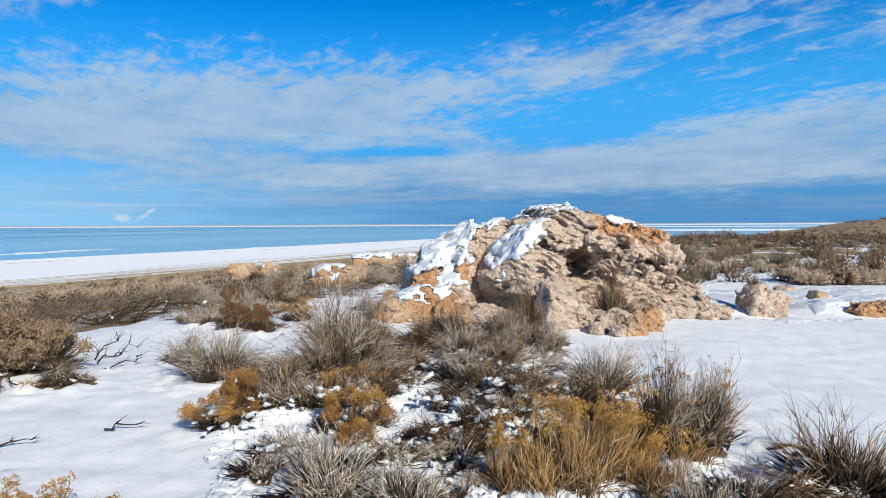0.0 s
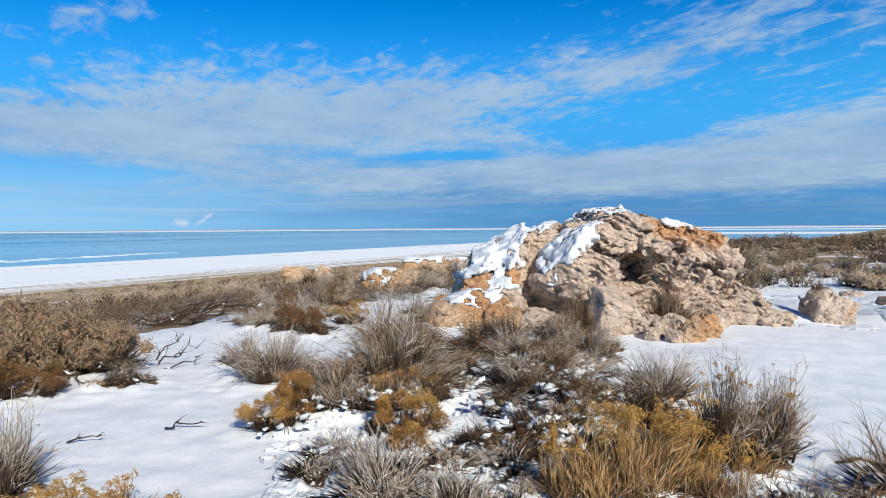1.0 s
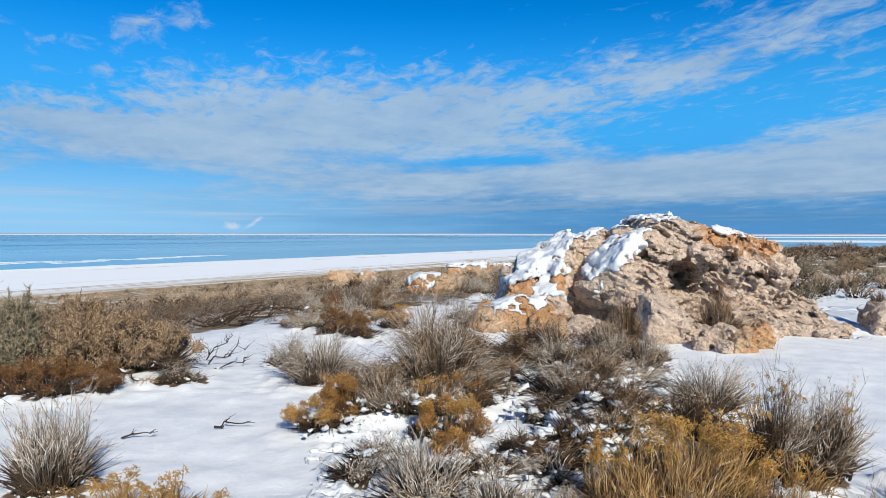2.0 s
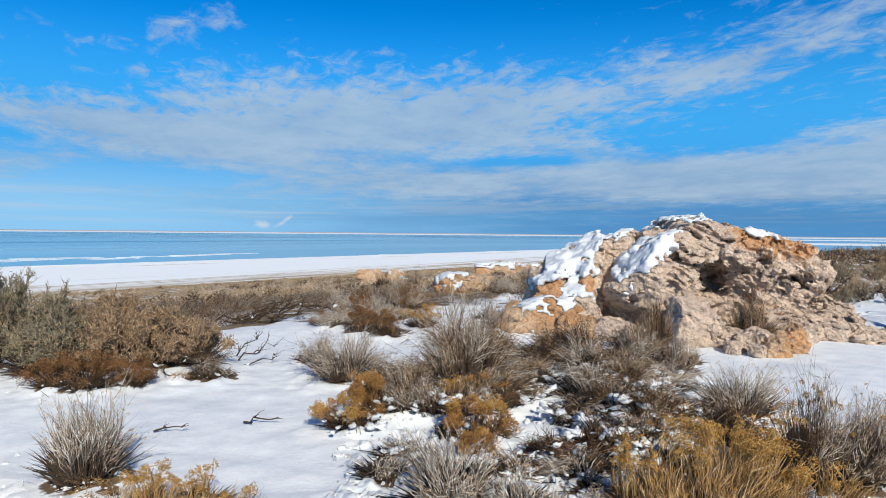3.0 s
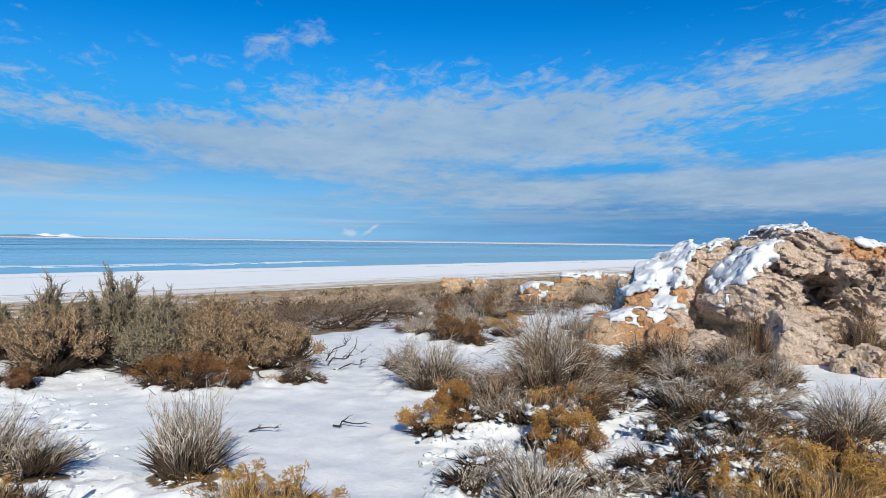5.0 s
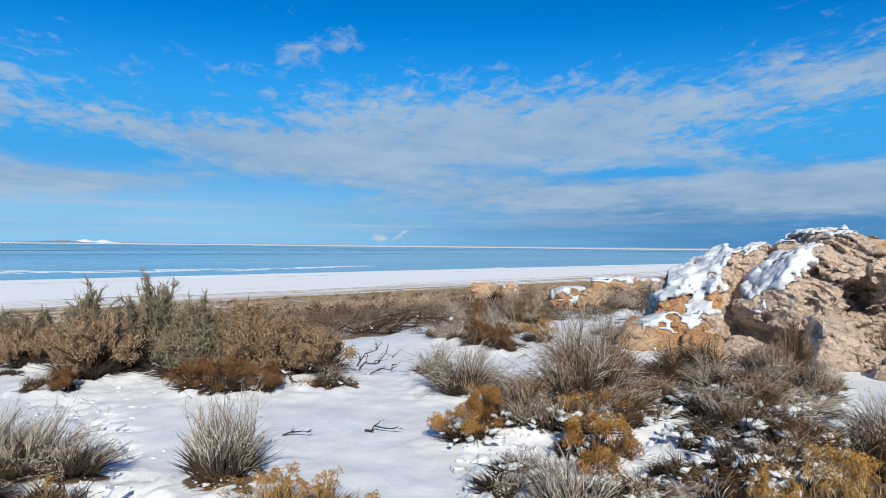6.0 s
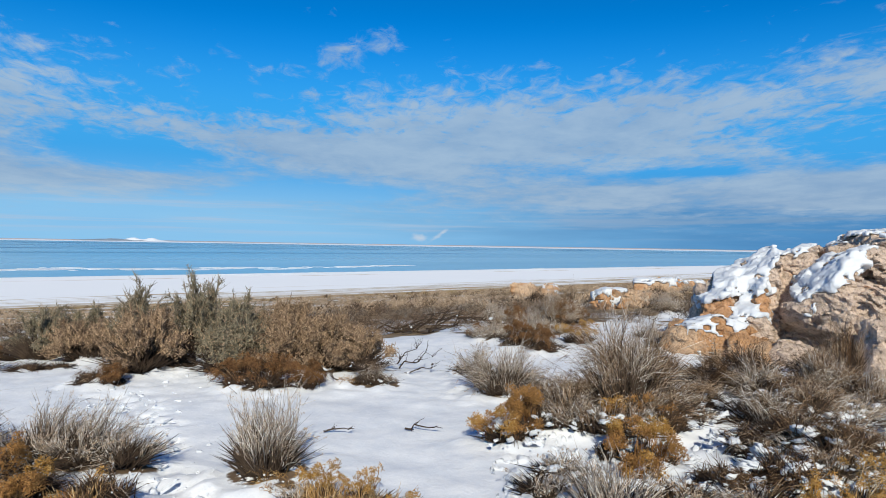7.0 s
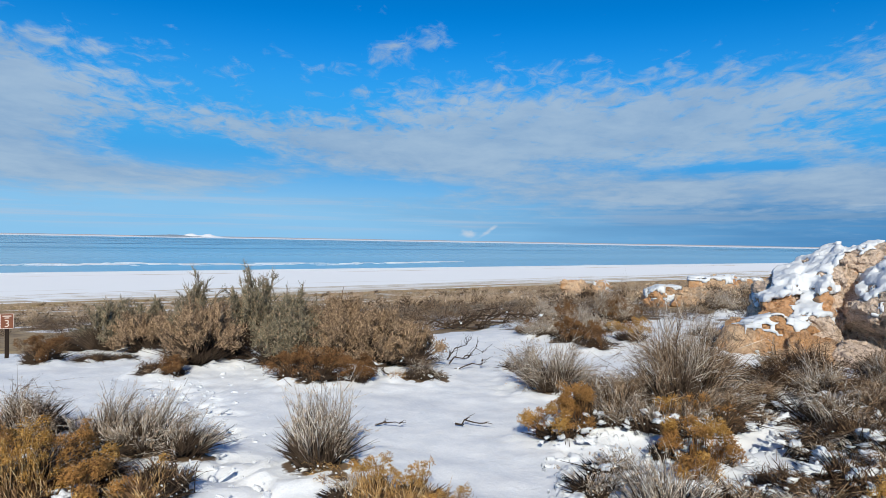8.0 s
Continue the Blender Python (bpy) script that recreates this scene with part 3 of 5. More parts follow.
def arc_band(name, label, a0, a1, profile, mat, wobble, seed):
    """A strip of far land along the horizon, swept through azimuths, with a profile of (distance, height)."""
    azs = np.radians(np.arange(a0, a1, 0.25))
    n_a, n_p = len(azs), len(profile)
    V = np.zeros((n_a, n_p, 3))
    w = fbm(np.stack([azs * 18, 0 * azs, 0 * azs], -1), 4, seed)
    for k, (r, z) in enumerate(profile):
        rr = r * (1 + 0.008 * vnoise(np.stack([azs * 9, 0 * azs, 0 * azs], -1), 3))
        V[:, k] = np.stack([np.sin(azs) * rr, np.cos(azs) * rr, z + wobble * np.maximum(w, -0.8) * (k == n_p - 2)], -1)
    K = np.arange(n_a * n_p).reshape(n_a, n_p)
    q = np.stack([K[:-1, :-1], K[1:, :-1], K[1:, 1:], K[:-1, 1:]], -1).reshape(-1, 4)
    tagged(part(name, mesh_of(name, V.reshape(-1, 3), q, mat)), label, "far shore", kind="structure")


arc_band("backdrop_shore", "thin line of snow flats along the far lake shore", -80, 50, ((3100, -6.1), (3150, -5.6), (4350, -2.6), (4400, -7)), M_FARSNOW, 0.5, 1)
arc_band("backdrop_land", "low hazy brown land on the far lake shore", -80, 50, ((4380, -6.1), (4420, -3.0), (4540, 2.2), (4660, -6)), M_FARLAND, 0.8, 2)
arc_band("backdrop_flats", "far snow flats and mud bars in the lake", 12, 42, ((700, -6.05), (720, -5.9), (900, -5.6), (920, -6.2)), M_FARSNOW, 0.1, 4)
arc_band("backdrop_bar", "far snow bars in the lake", 14, 42, ((1500, -6.05), (1520, -5.8), (1800, -5.5), (1820, -6.2)), M_FARSNOW, 0.1, 5)


def far_hill(name, label, az0, az1, r, high, mat, seed):
    """A low island seen across the lake."""
    n_a, n_r = 60, 12
    a, q = np.linspace(0, 1, n_a), np.linspace(0, 1, n_r)
    A, Q = np.meshgrid(a, q, indexing="ij")
    z = high * np.sin(np.pi * A) ** 0.8 * np.sin(np.pi * Q) * (1 + 0.35 * fbm(np.stack([A * 6, Q * 2, 0 * A], -1).reshape(-1, 3), 3, seed).reshape(A.shape)) - 6.2
    an, rr = np.radians(az0 + (az1 - az0) * A), r + 220 * Q
    V = np.stack([np.sin(an) * rr, np.cos(an) * rr, z], -1).reshape(-1, 3)
    K = np.arange(n_a * n_r).reshape(n_a, n_r)
    F = np.stack([K[:-1, :-1], K[1:, :-1], K[1:, 1:], K[:-1, 1:]], -1).reshape(-1, 4)
    tagged(part(name, mesh_of(name, V, F, mat)), label, "island", kind="structure")


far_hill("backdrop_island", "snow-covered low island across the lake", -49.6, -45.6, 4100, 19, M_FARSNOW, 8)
far_hill("backdrop_islet", "dark low island across the lake with haze painted into its colour", -53.0, -46.2, 4050, 14, M_ISLE, 9)


def ice_floes():
    rng = np.random.default_rng(12)
    out = []
    for _ in range(190):
        u, s = rng.uniform(-60, 260) ** 1.0, 142 + abs(rng.normal(0, 1)) * 5
        a, b = rng.uniform(0.8, 5.0), rng.uniform(0.15, 0.6)
        if rng.uniform() < 0.78:
            u = rng.uniform(-10, 150)
            s = 186 + 4 * math.sin(u * 0.05) + rng.normal(0, 1) * 7.0 * max(0.15, 1 - abs(u - 60) / 110)
            a, b = rng.uniform(0.8, 6.0), rng.uniform(0.3, 1.6)
        x, y = -0.906 * s + 0.423 * u, 0.423 * s + 0.906 * u
        n = 9
        th = np.linspace(0, 2 * np.pi, n, endpoint=False)
        rad = rng.uniform(0.65, 1.1, n)
        lu, ls = a * np.cos(th) * rad, b * np.sin(th) * rad
        top = np.stack([x + 0.423 * lu - 0.906 * ls, y + 0.906 * lu + 0.423 * ls, np.full(n, LAKE_Z + rng.uniform(0.03, 0.10))], -1)
        low = top.copy()
        low[:, 2] = LAKE_Z - 0.05
        V = np.concatenate([top, low, top.mean(0, keepdims=True)])
        k = np.arange(n)
        F = np.concatenate([np.stack([k, (k + 1) % n, 0 * k + 2 * n], -1), np.stack([k + n, (k + 1) % n + n, (k + 1) % n], -1), np.stack([k + n, (k + 1) % n, k], -1)])
        out.append((V, F))
    V, F = merge(out)
    tagged(part("ice_floes", mesh_of("ice_floes", V, F, M_SNOW, False)), "thin broken ice floes along the lake edge", "ice", kind="stuff")


def merge(pieces):
    Vs, Fs, n = [], [], 0
    for V, F in pieces:
        Vs.append(V)
        Fs.append(F + n)
        n += len(V)
    return np.concatenate(Vs), np.concatenate(Fs)


ice_floes()


# ---- rocks from solid fields ----
def nets(f, origin, h):
    """The zero surface of a field on a grid, as quads."""
    n = np.array(f.shape)
    cs = n - 1
    acc, cnt = np.zeros((int(np.prod(cs)), 3)), np.zeros(int(np.prod(cs)))
    found = []
    for ax in range(3):
        sl0, sl1 = [slice(None)] * 3, [slice(None)] * 3
        sl0[ax], sl1[ax] = slice(0, -1), slice(1, None)
        f0, f1 = f[tuple(sl0)], f[tuple(sl1)]
        ijk = np.argwhere((f0 < 0) != (f1 < 0))
        a, b = f0[tuple(ijk.T)], f1[tuple(ijk.T)]
        p = ijk.astype(float)
        p[:, ax] += a / (a - b)
        o1, o2 = [k for k in range(3) if k != ax]
        ok = (ijk[:, o1] > 0) & (ijk[:, o2] > 0) & (ijk[:, o1] < cs[o1]) & (ijk[:, o2] < cs[o2])
        ijk, p, flip = ijk[ok], p[ok], (a < 0)[ok]
        ids = []
        for d1, d2 in ((0, 0), (1, 0), (1, 1), (0, 1)):
            c = ijk.copy()
            c[:, o1] -= d1
            c[:, o2] -= d2
            k = (c[:, 0] * cs[1] + c[:, 1]) * cs[2] + c[:, 2]
            np.add.at(acc, k, p)
            np.add.at(cnt, k, 1)
            ids.append(k)
        q = np.stack(ids, -1)
        if ax == 1:
            flip = ~flip
        q[flip] = q[flip][:, ::-1]
        found.append(q)
    q = np.concatenate(found)
    used, inv = np.unique(q, return_inverse=True)
    V = acc[used] / cnt[used][:, None] * h + np.array(origin)
    return V, inv.reshape(-1, 4)[:, ::-1]


def turn_matrix(rx, ry, rz):
    return np.array(pose(0, 0, 0, rx, ry, rz).to_3x3())


def block(p, c, half, rot=(0, 0, 0), r=0.1):
    q = np.abs((p - np.array(c)) @ turn_matrix(*rot)) - (np.array(half) - r)
    return np.linalg.norm(np.maximum(q, 0), axis=-1) + np.minimum(q.max(-1), 0) - r


def ball(p, c, radii, rot=(0, 0, 0)):
    q = (p - np.array(c)) @ turn_matrix(*rot) / np.array(radii)
    return (np.linalg.norm(q, axis=-1) - 1) * min(radii)


def join(a, b, k=0.06):
    h = np.clip(0.5 + 0.5 * (b - a) / k, 0, 1)
    return b * (1 - h) + a * h - k * h * (1 - h)


def poly(p, planes):
    """A convex body cut by planes, each a point and an outward normal."""
    out = np.full(len(p), -9.0)
    for point, normal in planes:
        n = np.array(normal, float)
        n /= np.linalg.norm(n)
        out = np.maximum(out, (p - np.array(point)) @ n)
    return out


def facets(w, seed):
    """Broken faces: every scattered piece has its own height and tilt."""
    i = np.floor(w).astype(np.int64)
    d1, d2, f1 = np.full(len(w), 9.0), np.full(len(w), 9.0), np.zeros(len(w))
    for ox in (-1, 0, 1):
        for oy in (-1, 0, 1):
            for oz in (-1, 0, 1):
                j = i + np.array((ox, oy, oz))
                r = [lattice(j, seed + k) for k in range(7)]
                off = w - j - np.stack(r[:3], -1)
                d = np.abs(off).sum(1) * 0.5 + 0.5 * np.linalg.norm(off, axis=1)
                v = (r[3] - 0.5) + 0.7 * ((r[4] - 0.5) * off[:, 0] + (r[5] - 0.5) * off[:, 1] + (r[6] - 0.7) * off[:, 2])
                near = d < d1
                d2 = np.where(near, d1, np.minimum(d2, d))
                f1 = np.where(near, v, f1)
                d1 = np.where(near, d, d1)
    return f1, d2 - d1


def craggy(p, f, seed, scale=1.0, amount=1.0):
    """Breaks a field near its surface into tilted flakes, ledges and pits like weathered conglomerate."""
    near_s = np.abs(f) < 0.4 * scale
    q = p[near_s] / scale
    w = q + 0.10 * np.stack([vnoise(q * 2.5, seed + k) for k in (1, 2, 3)], -1)
    w = w + 0.012 * np.stack([vnoise(q * 9.0, seed + k) for k in (4, 5, 6)], -1)
    bed = np.stack([w[:, 0] - 0.35 * w[:, 2], w[:, 1], w[:, 2] + 0.30 * w[:, 0] + 0.15 * w[:, 1]], -1)
    a, ea = facets(bed * np.array((1.5, 1.5, 2.6)), seed)
    b, eb = facets(bed * np.array((3.6, 3.6, 7.5)), seed + 40)
    c, ec = facets(bed * np.array((9.0, 9.0, 17.0)), seed + 60)
    n = 0.15 * a + 0.17 * b + 0.10 * c + 0.012 * fbm(q * 12, 2, seed + 30, 0.6) - 0.02
    n = n - 0.06 * np.exp(-(ea / 0.05) ** 2) - 0.045 * np.exp(-(eb / 0.08) ** 2)
    pits = np.maximum(0, vnoise(bed * np.array((3.2, 3.2, 6.5)), seed + 70) - 0.5)
    n = n - 0.3 * pits
    out = f.copy()
    out[near_s] = f[near_s] - n * scale * (amount[near_s] if np.ndim(amount) else amount)
    return out


def grid_of(lo, hi, h):
    ax = [np.arange(a, b, h) for a, b in zip(lo, hi)]
    g = np.stack(np.meshgrid(*ax, indexing="ij"), -1)
    return g, g.shape[:3]


def doubled(f):
    """A field on a grid of half the spacing."""
    for axis in range(3):
        a = np.moveaxis(f, axis, 0)
        out = np.empty((2 * a.shape[0] - 1, *a.shape[1:]))
        out[::2], out[1::2] = a, (a[1:] + a[:-1]) / 2
        f = np.moveaxis(out, 0, axis)
    return np.ascontiguousarray(f)


def snow_cap(f, bare, mask, h, thick=0.08):
    """Snow that lies on the upper sides of a rock: between the rock f and its smooth form, raised."""
    k = max(1, int(round(thick / h)))
    up = np.full_like(bare, 9.0)
    up[:, :, k:] = bare[:, :, :-k]
    return np.maximum(np.maximum(up + 0.02, -(f - 0.004)), mask)


def streaks(x, z, lines):
    """Distance, in the upright plane, to bands of snow: each a run of (x, z, half width)."""
    out = np.full(len(x), 9.0)
    for run in lines:
        for (x0, z0, r0), (x1, z1, r1) in zip(run[:-1], run[1:]):
            t = np.clip(((x - x0) * (x1 - x0) + (z - z0) * (z1 - z0)) / ((x1 - x0) ** 2 + (z1 - z0) ** 2), 0, 1)
            out = np.minimum(out, np.hypot(x - x0 - t * (x1 - x0), z - z0 - t * (z1 - z0)) - r0 - t * (r1 - r0))
    return out


def main_rock():
    h = 0.028
    lo, hi = (-1.3, 10.7, -0.35), (4.9, 14.0, 2.2)
    g, shape = grid_of(lo, hi, 2 * h)
    p = g.reshape(-1, 3)
    floor_ = ((0, 12, -0.3), (0, 0, -1))
    # the high body, leaning forward over its foot
    f = poly(p, (((2.2, 12.3, 1.86), (-0.08, -0.10, 1)), ((2.8, 12.3, 1.74), (0.24, -0.1, 1)), ((3.6, 12.2, 1.60), (0.42, 0, 1)), ((4.10, 12.2, 1.30), (1, 0, 0.75)), ((4.38, 12.3, 1.02), (1, -0.1, -0.25)),
                 ((2.6, 11.72, 1.25), (0.05, -1, 0.05)), ((2.6, 11.95, 1.70), (0.02, -1, 0.75)), ((3.9, 11.85, 1.2), (0.55, -1, 0.0)), ((2.6, 11.80, 1.00), (-0.1, -0.8, -0.9)), ((1.75, 12.6, 1.7), (-1, -0.3, 0.4)), ((2.5, 13.7, 1.2), (0, 1, 0.5)), ((2.5, 12.0, 0.55), (0, -0.2, -1))))
    # its foot, set back
    f = join(f, poly(p, (((2.9, 12.05, 0.6), (-0.1, -1, 0.1)), ((4.05, 12.3, 0.7), (1, -0.35, -0.05)), ((2.0, 12.4, 0.6), (-1, 0, 0)), ((3, 13.5, 0.6), (0, 1, 0)), ((3, 12.6, 1.2), (0, 0, 1)), floor_)), 0.04)
    # the block in front, with a snowy shoulder and an undercut base
    f = join(f, poly(p, (((1.10, 11.7, 1.10), (-0.66, -0.22, 0.72)), ((1.05, 11.40, 0.62), (-0.48, -0.85, -0.15)), ((1.75, 11.22, 0.80), (0.30, -0.95, 0.12)), ((2.22, 11.55, 0.8), (0.95, -0.35, 0.1)), ((1.75, 11.5, 1.22), (0.25, -0.75, 0.62)),
                         ((1.10, 11.5, 0.42), (-0.30, -0.25, -0.93)), ((1.6, 13.0, 0.8), (0, 1, 0)), ((0.62, 11.9, 0.75), (-1, -0.2, -0.1)), ((1.8, 12.2, 1.62), (-0.3, 0, 1)))), 0.02)
    # two upright slabs behind it
    f = np.minimum(f, poly(p, (((1.0, 12.62, 1.4), (-0.12, -1, 0.22)), ((0.56, 12.9, 1.50), (-0.30, 0, 1)), ((0.50, 12.8, 1.3), (-1, -0.3, 0.12)), ((1.22, 12.7, 1.4), (1, -0.2, 0.1)), ((1, 13.4, 1), (0, 1, 0)), floor_)))
    f = np.minimum(f, poly(p, (((1.5, 12.55, 1.5), (-0.05, -1, 0.3)), ((1.27, 12.9, 1.65), (-0.28, 0, 1)), ((1.24, 12.8, 1.3), (-1, -0.3, 0.1)), ((2.4, 12.7, 1.4), (1, 0, 0)), ((1, 13.5, 1), (0, 1, 0)), floor_)))
    # the steps down to the ground
    f = np.minimum(f, poly(p, (((0.17, 12.5, 1.22), (-0.50, -0.22, 0.84)), ((-0.30, 12.5, 0.95), (-1, -0.2, 0.3)), ((0.2, 12.12, 0.9), (-0.15, -1, 0.25)), ((0.62, 12.5, 1), (1, 0, 0)), ((0.2, 13.3, 0.8), (0, 1, 0)), floor_)))
    f = np.minimum(f, poly(p, (((-0.30, 11.9, 0.84), (-0.42, -0.30, 0.86)), ((-0.62, 12.0, 0.5), (-1, -0.2, 0.15)), ((-0.3, 11.66, 0.5), (-0.25, -1, 0.1)), ((-0.02, 12, 0.6), (1, -0.2, 0.1)), ((-0.2, 12.9, 0.6), (0, 1, 0)), floor_)))
    f = np.minimum(f, poly(p, (((0.30, 11.9, 0.98), (-0.30, -0.25, 0.9)), ((0.14, 12.0, 0.6), (-1, -0.3, 0.1)), ((0.30, 11.72, 0.7), (0.1, -1, 0.1)), ((0.47, 12, 0.7), (1, -0.1, 0.1)), ((0.3, 12.8, 0.6), (0, 1, 0)), floor_)))
    f = np.minimum(f, poly(p, (((0.0, 11.6, 0.52), (-0.30, -0.45, 0.85)), ((-0.45, 11.7, 0.3), (-1, 0, 0.1)), ((0.1, 11.42, 0.2), (0, -1, 0.1)), ((0.5, 12, 0.4), (1, -0.1, 0.3)), ((0.2, 12.6, 0.3), (0, 1, 0)), floor_)))
    # the ledge at the right foot
    f = np.minimum(f, poly(p, (((3.7, 11.7, 0.31), (0.14, -0.26, 1)), ((3.7, 11.35, 0.2), (0.1, -1, 0.5)), ((2.95, 11.8, 0.2), (-1, -0.3, 0.2)), ((4.75, 12, 0.2), (1, -0.2, 0.7)), ((3.8, 13.0, 0.2), (0, 1, 0)), floor_)))
    # hollows
    f = np.maximum(f, -ball(p, (2.44, 11.7, 0.84), (0.36, 1.0, 0.32), (0, 10, 0)))
    f = np.maximum(f, -ball(p, (2.2, 11.5, 1.10), (0.50, 0.6, 0.09), (0, 12, 0)))
    f = np.maximum(f, -ball(p, (2.95, 11.65, 1.00), (0.55, 0.40, 0.09), (0, 4, 0)))
    f = np.maximum(f, -ball(p, (3.18, 11.70, 1.22), (0.11, 0.35, 0.16), (0, -20, 0)))
    f = np.maximum(f, -ball(p, (2.28, 11.70, 1.70), (0.14, 0.25, 0.05), (0, 8, 0)))
    f = np.maximum(f, -ball(p, (3.85, 11.80, 0.88), (0.35, 0.35, 0.10), (0, 4, 0)))
    bare = doubled(f.reshape(shape))
    shape = bare.shape
    ax = [np.arange(n) * h + a for n, a in zip(shape, lo)]
    x, y, z = np.meshgrid(*ax, indexing="ij")
    close = np.abs(bare) < 0.35
    pc = np.stack([x[close], y[close], z[close]], -1)
    F3 = bare.copy()
    F3[close] = craggy(pc, bare[close], 3, 1.0, (0.32 + 0.50 * smooth(1.2, 2.0, pc[:, 0])) * (1 - 0.5 * smooth(1.5, 1.75, pc[:, 2])))
    V, Q = nets(F3, lo, h)
    rock = root("boulder", 1.9, 12.0, 0.0, "large pale tan conglomerate boulder with rusty patches and snow caps", "boulder")
    back = np.array((1.9, 12.0, 0.0))
    part("stone", mesh_of("stone", V - back, Q, M_ROCK, False), rock)
    thin = (((0.55, 1.55, 0.05), (1.24, 1.74, 0.035), (1.8, 1.93, 0.05), (2.35, 1.93, 0.04)), ((3.0, 1.72, 0.05), (3.45, 1.66, 0.06)))
    deep = (((1.00, 0.72, 0.13), (1.00, 1.02, 0.24), (1.38, 1.32, 0.25), (1.82, 1.60, 0.09)),
            ((0.45, 1.50, 0.14), (0.05, 1.26, 0.22), (-0.25, 1.14, 0.16)), ((0.35, 1.06, 0.16), (-0.10, 1.02, 0.15), (-0.58, 0.74, 0.09)),
            ((0.30, 1.0, 0.12), (0.10, 0.66, 0.14), (-0.20, 0.46, 0.15)), ((0.0, 0.48, 0.12), (0.40, 0.52, 0.10)))
    across, up_ = pc[:, 0] * 12.0 / pc[:, 1], 1.6 + (pc[:, 2] - 1.6) * 12.0 / pc[:, 1]
    ragged = 0.07 * fbm(pc * 4.5, 3, 90) - 0.02
    lumps = np.zeros(shape)
    lumps[close] = 0.05 * fbm(pc * 5.5, 3, 95)
    layers_ = []
    for lines, thick in ((thin, 0.056), (deep, 0.10)):
        mask = np.full(shape, 1.0)
        mask[close] = streaks(across, up_, lines) + ragged
        layers_.append(snow_cap(F3, bare + lumps, mask, h, thick))
    SN = np.minimum(*layers_)
    V, Q = nets(SN, lo, h)
    part("snow_cap", mesh_of("snow_cap", V - back, Q, M_SNOW), rock, "lumpy white snow")
    return rock


main_rock()


def stone(x, y, half, rot, seed, mat, cap=0.0, label="", sink=0.25):
    """A single rough stone half sunk in the ground, with snow on it where cap is set."""
    sc = max(half)
    h = sc / (12 if y < 20 else 9)
    m_ = [v * 1.35 + 0.08 for v in (sc, sc, sc)]
    lo, hi = tuple(-v for v in m_), tuple(m_)
    g, shape = grid_of(lo, hi, h)
    p = g.reshape(-1, 3)
    f = block(p, (0, 0, 0), half, rot, min(half) * 0.2)
    rs = np.random.default_rng(seed)
    for _ in range(15):
        d = rs.normal(0, 1, 3)
        d /= np.linalg.norm(d)
        reach = np.abs(d * np.array(half)).sum() * rs.uniform(0.58, 0.82)
        f = np.maximum(f, p @ d - reach)
    bare = f.reshape(shape)
    F3 = craggy(p, f, seed, min(1.0, sc * 1.3), 0.55 if y < 20 else 0.95).reshape(shape)
    V, Q = nets(F3, lo, h)
    z = float(ground_z(x, y)) + half[2] * (1 - 2 * sink)
    e = root("rock", x, y, z, label or "rough tan rock half buried in the ground", "rock", "rocks round the boulder")
    part("stone", mesh_of("stone", V, Q, mat, False), e)
    if cap:
        SN = snow_cap(F3, bare, np.full(shape, -1.0) + (0.6 + 1.2 * fbm(p * 2.5 / sc, 2, seed + 5).reshape(shape)) * (1 - cap), h, 0.06)
        V, Q = nets(SN, lo, h)
        if len(Q):
            part("snow_cap", mesh_of("snow_cap", V, Q, M_SNOW), e, "lumpy white snow")
    return e


stone(-0.50, 11.35, (0.74, 0.38, 0.38), (0, -17, 6), 11, M_RUST, 0.97, "rusty orange rock block capped with snow", 0.30)
stone(0.22, 11.05, (0.34, 0.30, 0.23), (0, 14, -12), 12, M_RUST)
stone(0.80, 10.95, (0.44, 0.28, 0.19), (0, 14, 10), 13, M_ROCK)
stone(1.86, 10.55, (0.36, 0.34, 0.42), (5, 8, 12), 14, M_ROCK, 0.0, "upright pale tan rock block before the boulder", 0.2)
stone(2.35, 10.45, (0.26, 0.24, 0.18), (0, 12, 30), 15, M_ROCK)
stone(2.30, 10.05, (0.16, 0.14, 0.12), (0, -12, 50), 24, M_ROCK)
stone(2.62, 10.25, (0.34, 0.22, 0.20), (0, -24, -20), 16, M_ROCK)
stone(2.85, 9.95, (0.26, 0.20, 0.17), (0, -30, 10), 19, M_RUST)
stone(3.12, 10.15, (0.24, 0.20, 0.22), (0, -36, 10), 17, M_RUST)
stone(2.62, 9.85, (0.15, 0.12, 0.09), (0, 20, 40), 26, M_ROCK)
stone(3.45, 11.15, (0.40, 0.26, 0.17), (0, 0, 25), 18, M_ROCK)
stone(4.05, 11.55, (0.38, 0.26, 0.15), (0, 6, -15), 25, M_ROCK)
stone(5.74, 11.95, (0.47, 0.34, 0.32), (4, 26, 14), 27, M_ROCK, 0.0, "weathered pale rock half buried in the snow", 0.32)
stone(7.45, 11.65, (0.52, 0.26, 0.14), (0, -4, -5), 20, M_RUST)
stone(7.85, 14.1, (0.20, 0.17, 0.12), (0, 14, 25), 21, M_RUST)
stone(8.15, 16.0, (0.26, 0.2, 0.10), (0, -8, 15), 29, M_ROCK)
stone(4.75, 12.1, (0.50, 0.30, 0.12), (0, 4, 12), 22, M_ROCK)
